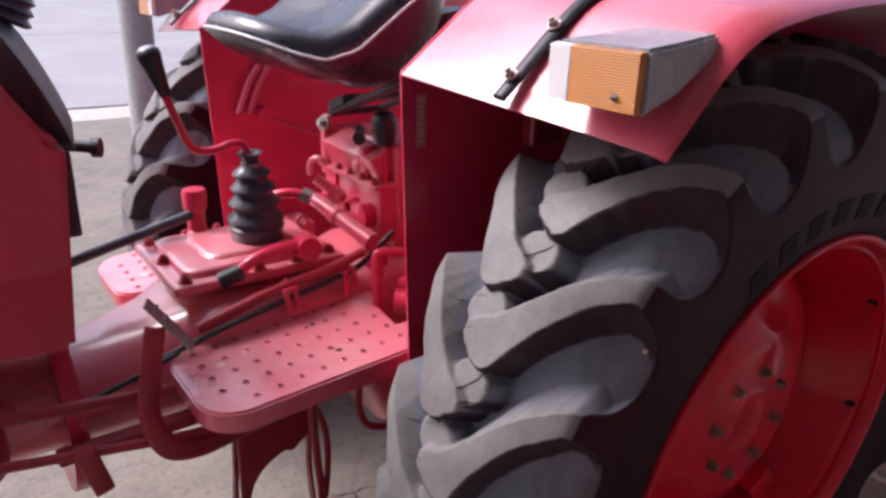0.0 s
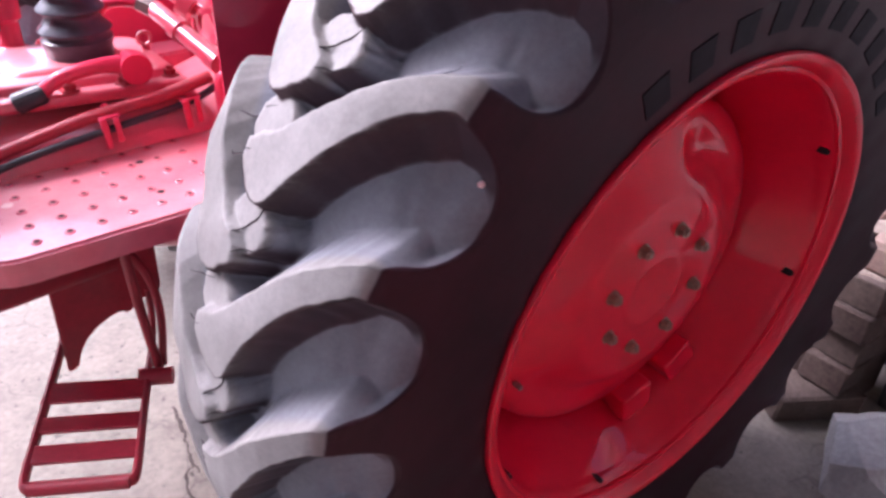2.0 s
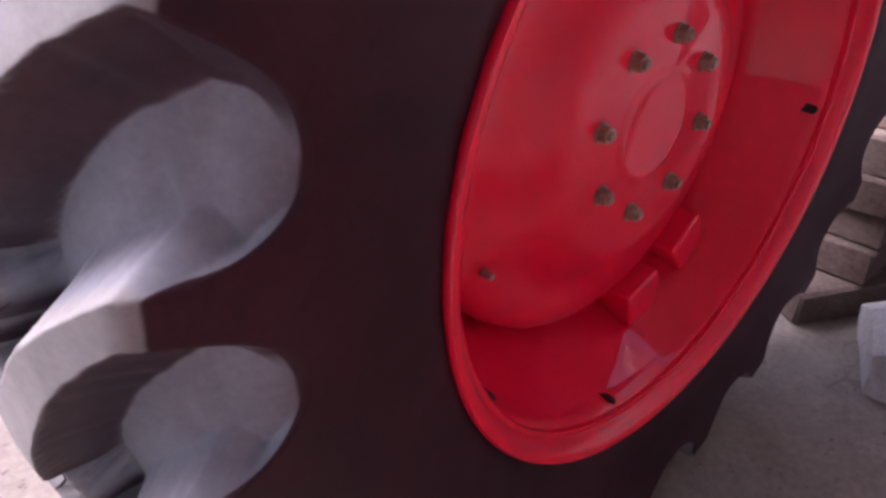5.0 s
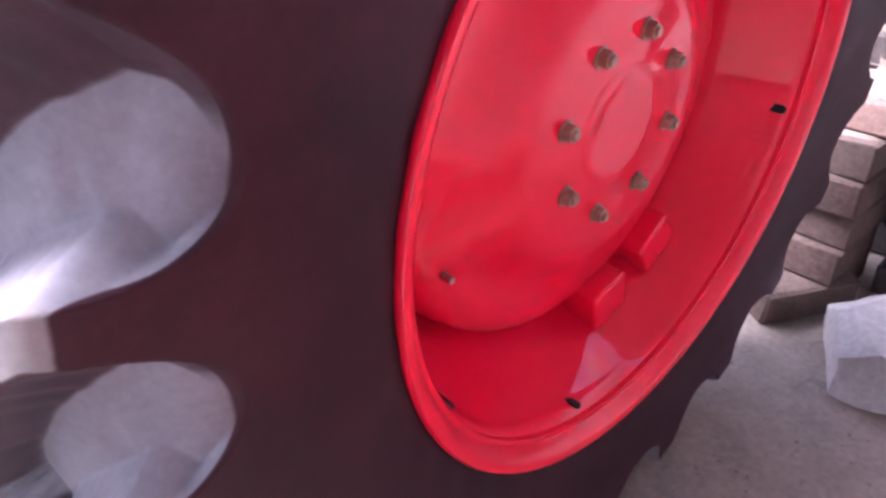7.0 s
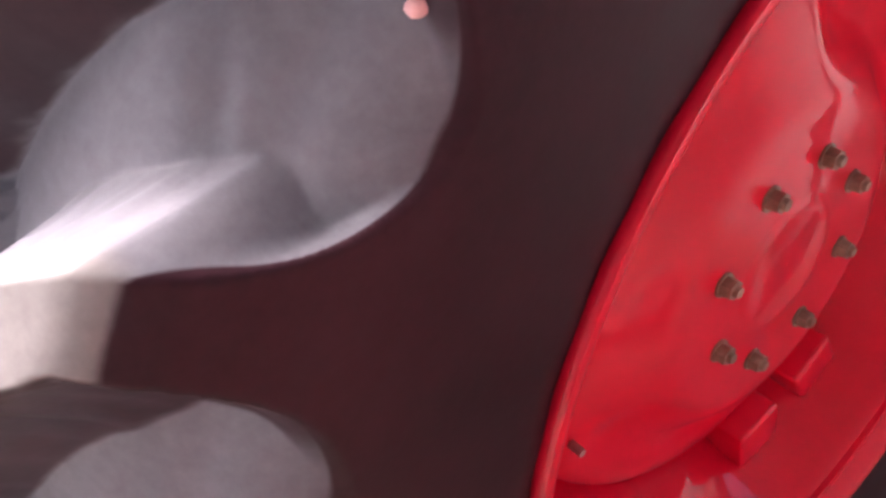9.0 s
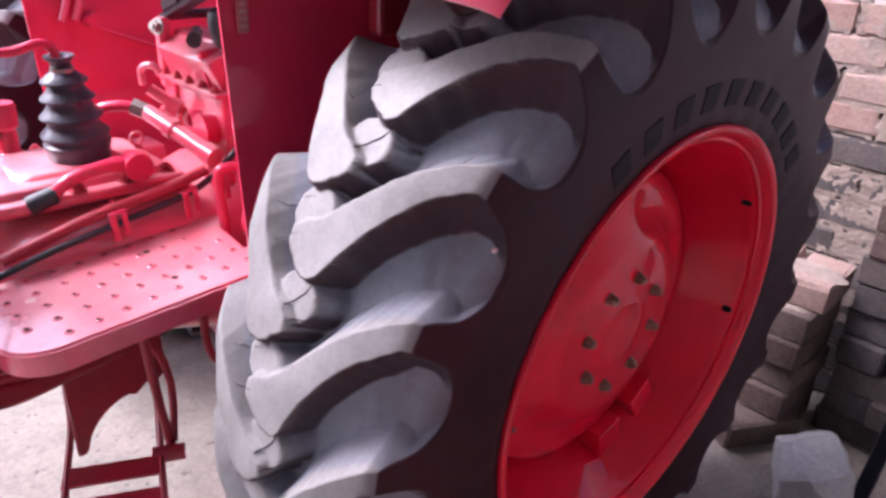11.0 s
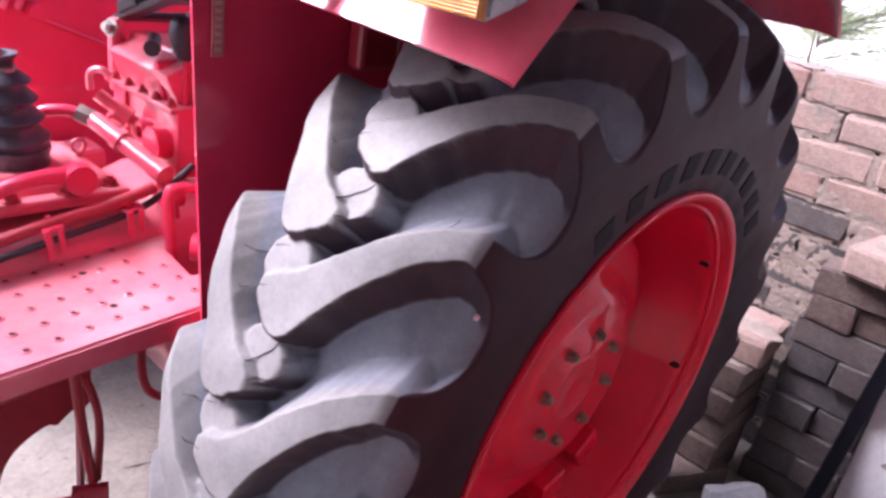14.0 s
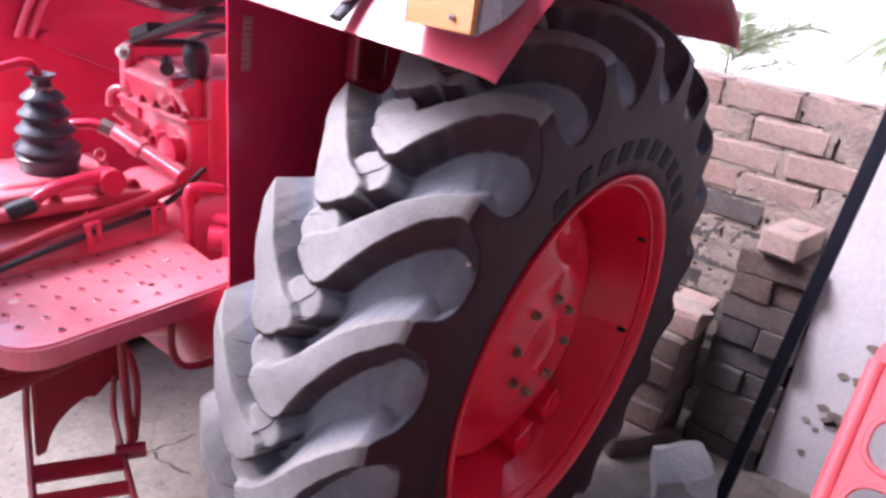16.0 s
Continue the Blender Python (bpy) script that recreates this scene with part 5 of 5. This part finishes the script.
tube(bm, [(-1.35, 0.55, 0.77), (-1.05, 0.56, 0.735), (-0.80, 0.57, 0.70)], 0.010, n=10)
part("long_rod", bm, RED_DULL, tractor, smooth=50)
bm = bmesh.new()
tube(bm, [(-1.30, 0.50, 0.735), (-0.99, 0.50, 0.681), (-0.87, 0.50, 0.66), (-0.74, 0.51, 0.638)], 0.008, n=10)
box(bm, (-0.972, 0.50, 0.648), (0.03, 0.028, 0.085), (0, -14, 0), 0.004)
part("tie_rod", bm, RED_DULL, tractor, smooth=50)
# front axle beam and engine sump below the cowl
bm = bmesh.new()
box(bm, (-1.52, 0.78, 0.68), (0.9, 0.34, 0.20), (0, 0, 0), 0.04, 3)
part("engine_block", bm, RED_DULL, tractor, smooth=40)

# ---- loose things by the wall ----
BRICK_SIZE = (0.112, 0.228, 0.075)


def brick_meshes(material, n=8, seed=3, rough=0.0028, bevel=0.007, spare=0.965, size=BRICK_SIZE):
    out = []
    rnd = random.Random(seed)
    for k in range(n):
        bm = bmesh.new()
        bmesh.ops.create_cube(bm, size=1.0)
        for v in bm.verts:
            v.co = Vector([c * s * rnd.uniform(spare, 1.0) for c, s in zip(v.co, size)])
        bmesh.ops.bevel(bm, geom=bm.edges[:], offset=bevel, segments=1, affect='EDGES', clamp_overlap=True)
        for v in bm.verts:
            v.co += Vector((rnd.uniform(-1, 1), rnd.uniform(-1, 1), rnd.uniform(-1, 1))) * rough
        me = bpy.data.meshes.new("brick")
        bm.to_mesh(me)
        bm.free()
        me.materials.append(material)
        out.append(me)
    return out


BRICKS = brick_meshes(BRICK)
SOOTY_SHADED = brick_meshes(SOOT_SHADE, 8, 5, 0.003, 0.004, 0.985)
ROUGH = brick_meshes(DUSTY_SHADED_BRICK, 10, 8, 0.0035, 0.006, 0.975, (0.114, 0.230, 0.0785))
LAID = brick_meshes(BRICK, 18, 13, 0.0046, 0.011, 0.94, (0.112, 0.235, 0.0845))
LAID_SOOTY_SHADED = brick_meshes(SOOT_SHADE, 18, 17, 0.0046, 0.011, 0.94, (0.112, 0.235, 0.0845))
CRUMBLED = brick_meshes(BRICK, 10, 21, 0.006, 0.010, 0.95, (0.114, 0.230, 0.0785))
STAINED_SHADED = brick_meshes(DUSTY_SHADED_BRICK, 6, 9, 0.003, 0.005, 0.985)
rnd = random.Random(11)


def loose_brick(x, y, z, yaw, label="weathered loose clay brick in a rough stack", pool=None):
    ob = hang("brick", rnd.choice(pool or BRICKS), m=pose(x, y, z + 0.0375, rnd.uniform(-1, 1), rnd.uniform(-1, 1), yaw))
    return tagged(ob, label, "brick", "stacked bricks")


# low stack of battered bricks, shade-darkened below the paler top course
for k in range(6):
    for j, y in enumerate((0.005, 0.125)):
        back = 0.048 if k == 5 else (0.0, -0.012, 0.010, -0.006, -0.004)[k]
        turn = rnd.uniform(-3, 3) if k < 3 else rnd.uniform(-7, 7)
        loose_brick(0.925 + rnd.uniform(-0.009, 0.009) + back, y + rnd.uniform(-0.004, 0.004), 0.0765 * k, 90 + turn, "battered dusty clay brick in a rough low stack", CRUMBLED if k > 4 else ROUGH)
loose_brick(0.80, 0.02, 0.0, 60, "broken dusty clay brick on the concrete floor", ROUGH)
# old mortar clinging to the bricks of the low stack
for x, y, z, sx, sy, yaw in ((0.885, 0.012, 0.0765 * 5 - 0.003, 0.055, 0.048, 20), (0.955, 0.015, 0.0765 * 6 - 0.003, 0.085, 0.05, 80)):
    bm = bmesh.new()
    lathe(bm, [(0.0, 0.007), (0.35, 0.0065), (0.7, 0.006), (0.9, 0.004), (1.0, 0.0), (1.0, -0.003), (0.0, -0.003)], n=28)
    for v in bm.verts:
        g = 1.0 + 0.35 * noise.noise((v.co.x * 2.2, v.co.y * 2.2, z * 9))
        v.co = Vector((v.co.x * sx * g, v.co.y * sy * g, v.co.z * (1.0 + 0.5 * noise.noise((v.co.x * 3, v.co.y * 3, 8.0)))))
    tagged(part("mortar_crust", bm, MORTAR, smooth=50, m=pose(x, y, z, 0, 0, yaw)), "pale crust of old mortar on a stacked brick", "mortar")
# taller stack by the post, in brick darkened for the shade there
for k in range(9):
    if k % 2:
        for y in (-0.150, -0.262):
            loose_brick(1.075 + rnd.uniform(-0.012, 0.012), y + rnd.uniform(-0.002, 0.002), 0.0765 * k, 90 + rnd.uniform(-1.5, 1.5), "smoke-stained clay brick with shade in its colour, stacked beside the post", STAINED_SHADED if k > 6 else SOOTY_SHADED)
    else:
        loose_brick(1.02 + rnd.uniform(-0.012, 0.012), -0.202 + rnd.uniform(-0.006, 0.006), 0.0765 * k, rnd.uniform(-2.5, 2.5), "smoke-stained clay brick with shade in its colour, stacked beside the post", STAINED_SHADED if k > 6 else SOOTY_SHADED)
loose_brick(1.03, -0.205, 0.0765 * 9, 84, "pale clay brick lying on top of the stack")
bm = bmesh.new()
box(bm, (0, 0, 0.06), (0.26, 0.16, 0.12), bev=0.004, seg=1)
for co, no in (((0.09, 0.02, 0.10), (0.5, 0.5, 0.9)), ((-0.10, -0.05, 0.09), (-0.6, -0.5, 0.7)), ((0.11, -0.06, 0.06), (0.9, -0.6, 0.3)), ((-0.02, 0.07, 0.105), (-0.2, 0.7, 0.8)), ((-0.115, 0.05, 0.05), (-0.9, 0.5, 0.1)), ((0.02, -0.074, 0.10), (0.1, -0.8, 0.6))):
    g = bmesh.ops.bisect_plane(bm, geom=bm.verts[:] + bm.edges[:] + bm.faces[:], plane_co=co, plane_no=no, clear_outer=True)
    edges = [e for e in g["geom_cut"] if isinstance(e, bmesh.types.BMEdge)]
    bmesh.ops.contextual_create(bm, geom=edges)
bmesh.ops.triangulate(bm, faces=bm.faces[:])
bmesh.ops.subdivide_edges(bm, edges=bm.edges[:], cuts=3, use_grid_fill=True)
for v in bm.verts:
    v.co += Vector((noise.noise(v.co * 28), noise.noise(v.co * 28 + Vector((5, 0, 0))), noise.noise(v.co * 28 + Vector((0, 5, 0))) * 0.5)) * 0.006
    v.co.z = max(v.co.z, 0.0)
bmesh.ops.recalc_face_normals(bm, faces=bm.faces[:])
tagged(part("stone_block", bm, POST_GREY, smooth=25, m=pose(0.69, -0.182, 0.0, 0, 0, 24)), "chipped pale block lying on the concrete floor", "block")

# frog and mortar on the top brick
bm = bmesh.new()
lathe(bm, [(0.0, 0.003), (0.030, 0.003), (0.036, 0.0), (0.036, -0.004), (0.0, -0.004)], n=20)
tagged(part("mortar_dab", bm, MORTAR, smooth=50, m=pose(1.035, -0.205, 0.0765 * 9 + 0.0745, 0, 0, 84) @ Matrix.Diagonal((0.8, 1.5, 1, 1))), "grey dab of old mortar on the top brick", "mortar")


# red plastic chair
def slotted_panel(bm, w, h, slots, slot_w, slot_h, thick):
    """A flat sheet with rounded corners and rounded slots through it."""
    loops = [round_outline(-w / 2, 0.0, w / 2, h, (0.02, 0.02, 0.07, 0.07), 6)]
    for v in slots:
        loops.append(round_outline(-slot_w / 2, v, slot_w / 2, v + slot_h, (slot_h * 0.42,) * 4, 6))
    edges = []
    for lp in loops:
        vs = [bm.verts.new((0.0, a, b)) for a, b in lp]
        edges += [bm.edges.new((p, q)) for p, q in zip(vs, vs[1:] + vs[:1])]
    bmesh.ops.triangle_fill(bm, use_beauty=True, edges=edges)
    r = bmesh.ops.extrude_face_region(bm, geom=bm.faces[:])
    bmesh.ops.translate(bm, vec=(thick, 0, 0), verts=[g for g in r["geom"] if isinstance(g, bmesh.types.BMVert)])
    bmesh.ops.recalc_face_normals(bm, faces=bm.faces[:])
    return bm


chair = thing("plastic_chair", "red plastic chair with rounded slots in its backrest", "chair", m=pose(-0.218, -0.732, 0, 0, 0, 0))
LEAN = pose(0, 0, 0.42, 0, 25.0, 0)
bm = bmesh.new()
slotted_panel(bm, 0.42, 0.56, (0.03, 0.135, 0.24, 0.345, 0.45), 0.345, 0.075, 0.006)
bmesh.ops.transform(bm, matrix=LEAN, verts=bm.verts[:])
back = part("backrest", bm, CHAIR_RED, chair)
for sgn in (-1, 1):
    bm = bmesh.new()
    tube(bm, [LEAN @ Vector((0.003, sgn * 0.203, 0.0)), LEAN @ Vector((0.003, sgn * 0.203, 0.25)), LEAN @ Vector((0.003, sgn * 0.203, 0.49))], 0.012, n=10)
    part("rim_bead", bm, CHAIR_RED, back, smooth=60)
for v in (0.03, 0.135, 0.24, 0.345, 0.45):
    bm = bmesh.new()
    lp = round_outline(-0.178, v - 0.005, 0.178, v + 0.08, (0.036,) * 4, 6)
    tube(bm, [LEAN @ Vector((0.0, a, b)) for a, b in lp + lp[:1]], 0.005, n=6, per=1)
    part("slot_bead", bm, CHAIR_RED, back, smooth=60)
bm = bmesh.new()
box(bm, (-0.20, 0, 0.415), (0.44, 0.44, 0.03), (0, 0, 0), 0.012, 3)
part("seat", bm, CHAIR_RED, chair, smooth=40)
for x, y in ((0.0, -0.20), (0.0, 0.20), (-0.39, -0.20), (-0.39, 0.20)):
    bm = bmesh.new()
    rod(bm, (x * 1.06 + 0.01, y * 1.08, 0.0), (x, y, 0.42), 0.016, 0.024, n=12)
    part("leg", bm, CHAIR_RED, chair, smooth=50)


# ---- plants beyond the wall ----
def frond_bush(x, y, h, n, label, spread=0.5, seed=1):
    rn = random.Random(seed)
    root = thing("shrub", label, "shrub", m=pose(x, y, -0.03))
    bm = bmesh.new()
    leaf = bmesh.new()
    tube(bm, [(0, 0, 0), (0.03, 0.02, h * 0.5), (0.0, 0.05, h * 0.95)], [0.016, 0.012, 0.005], n=8)
    for i in range(n):
        a, z0 = rn.uniform(0, 6.28), h * rn.uniform(0.45, 0.97)
        L = spread * rn.uniform(0.6, 1.1)
        d = Vector((math.cos(a), math.sin(a), rn.uniform(0.15, 0.6)))
        base = Vector((0.01, 0.03, z0))
        pts = [base, base + d * L * 0.5, base + d * L + Vector((0, 0, -0.25 * L))]
        tube(bm, pts, [0.004, 0.0028, 0.0014], n=5, per=4)
        line = smooth_path(pts, 22)
        for k in range(3, len(line)):
            t = (line[k] - line[k - 1]).normalized()
            side = t.cross(Vector((0, 0, 1))).normalized()
            for sgn in (-1, 1):
                ll = 0.16 * L * (1.15 - k / len(line)) + 0.03
                tip = line[k] + (side * sgn * 0.8 + t * 0.6 + Vector((0, 0, rn.uniform(-0.2, 0.2)))) * ll
                mid = (line[k] + tip) / 2 + t * 0.0065
                mid2 = (line[k] + tip) / 2 - t * 0.0065
                leaf.faces.new([leaf.verts.new(q) for q in (line[k], mid, tip, mid2)])
    part("stem", bm, BARK, root, smooth=60)
    part("foliage", leaf, LEAF, root)
    return root


frond_bush(2.0, 0.36, 1.30, 44, "feathery green shrub behind the brick wall", 0.6, 2)
frond_bush(2.5, 1.0, 1.45, 48, "feathery green shrub behind the brick wall", 0.7, 5)
palm = thing("palm", "spiky green palm behind the brick wall", "palm", m=pose(2.2, -0.22, -0.03))
bm, leaf = bmesh.new(), bmesh.new()
tube(bm, [(0, 0, 0), (0.02, 0, 0.8), (0, 0.02, 1.37)], [0.05, 0.04, 0.03], n=10)
rn = random.Random(4)
for i in range(90):
    a, e = rn.uniform(0, 6.28), rn.uniform(-0.7, 1.2)
    d = Vector((math.cos(a) * math.cos(e), math.sin(a) * math.cos(e), math.sin(e)))
    o = Vector((0, 0.02, 1.37))
    s = d.cross(Vector((0, 0, 1))).normalized() * 0.012
    tip = o + d * 0.40 - Vector((0, 0, 0.08))
    q = o + d * 0.17
    leaf.faces.new([leaf.verts.new(v) for v in (o, q + s, tip, q - s)])
part("trunk", bm, BARK, palm, smooth=60)
part("leaves", leaf, LEAF, palm)
peeling()

# ---- the brick wall ----
WALL_X, COURSE, PIECE = 1.15, 0.0858, 0.238
bm = bmesh.new()
box(bm, (WALL_X + 0.135, 1.43, 0.555), (0.17, 3.53, 1.110))


def mortar_face(y0, y1, step, fine):
    """The face of the mortar, flush with the bricks but for cracks and lost patches along the joints."""
    rows = []
    nz, ny = int(1.116 / step), int((y1 - y0) / step)
    for i in range(nz + 1):
        row = []
        for j in range(ny + 1):
            y, z = y0 + (y1 - y0) * j / ny, 1.116 * i / nz
            d = 0.004 * noise.noise((y * 7, z * 9, 1.0)) + 0.003 * noise.noise((y * 33, z * 33, 4.0)) + 0.002 * noise.noise((y * 80, z * 80, 2.0))
            if fine:
                # bed joints, then the head joints of this course
                wander = 0.007 * noise.noise((y * 16, z * 3, 5.0)) + 0.003 * noise.noise((y * 55, z * 5, 6.0))
                bed = abs((z + wander + COURSE / 2) % COURSE - COURSE / 2)
                c = int(z / COURSE)
                u = y + 0.335 - (PIECE / 2 if c % 2 else 0.0)
                head = abs((u + 0.006 * noise.noise((y * 5, z * 30, 3.0)) + PIECE / 2) % PIECE - PIECE / 2)
                lost = noise.noise((y * 9, z * 11, 9.0)) + 0.45 * noise.noise((y * 31, z * 31, 10.0))
                wide = 0.0028 + 0.006 * max(0.0, lost - 0.15)
                if min(bed, head * 1.1) < wide and lost > 0.04:
                    d += 0.028
            row.append((WALL_X + 0.0058 + d, y, z + (0.006 * noise.noise((y * 14, 2.0, 7.0)) if i == nz else 0.0)))
        rows.append(row)
    top = [(WALL_X + 0.055, p[1], p[2]) for p in rows[-1]]
    rows.append(top)
    vs = [bm.verts.new(p) for row in rows for p in row]
    n = ny + 1
    for i in range(len(rows) - 1):
        for j in range(ny):
            bm.faces.new((vs[i * n + j], vs[(i + 1) * n + j], vs[(i + 1) * n + j + 1], vs[i * n + j + 1]))


mortar_face(-0.335, 0.85, 0.0045, True)
mortar_face(0.85, 3.195, 0.012, False)
brick_wall = tagged(part("wall_rear", bm, MORTAR), "low wall of rough clay bricks with open mortar joints", "wall", kind="structure")
rest = bmesh.new()
for c in range(13):
    y0 = -0.335 + (PIECE / 2 if c % 2 else 0.0)
    for k in range(15):
        y = y0 + PIECE * k + (PIECE / 2)
        m = pose(WALL_X + 0.058 + rnd.uniform(-0.004, 0.004), y + rnd.uniform(-0.012, 0.012), COURSE * (c + 0.5) + 0.002 + rnd.uniform(-0.003, 0.003), rnd.uniform(-1, 1), rnd.uniform(-0.8, 0.8), rnd.uniform(-1.2, 1.2))
        # the lower courses get brick with soot and shade in its colour
        me = rnd.choice(LAID_SOOTY_SHADED if c < 6.6 + rnd.random() * 1.6 else LAID)
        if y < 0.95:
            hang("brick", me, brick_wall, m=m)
        else:
            rest.from_mesh(me)
            rest.verts.ensure_lookup_table()
            bmesh.ops.transform(rest, matrix=m, verts=rest.verts[-len(me.vertices):])
tagged(part("brickwork", rest, BRICK, brick_wall), kind="stuff")
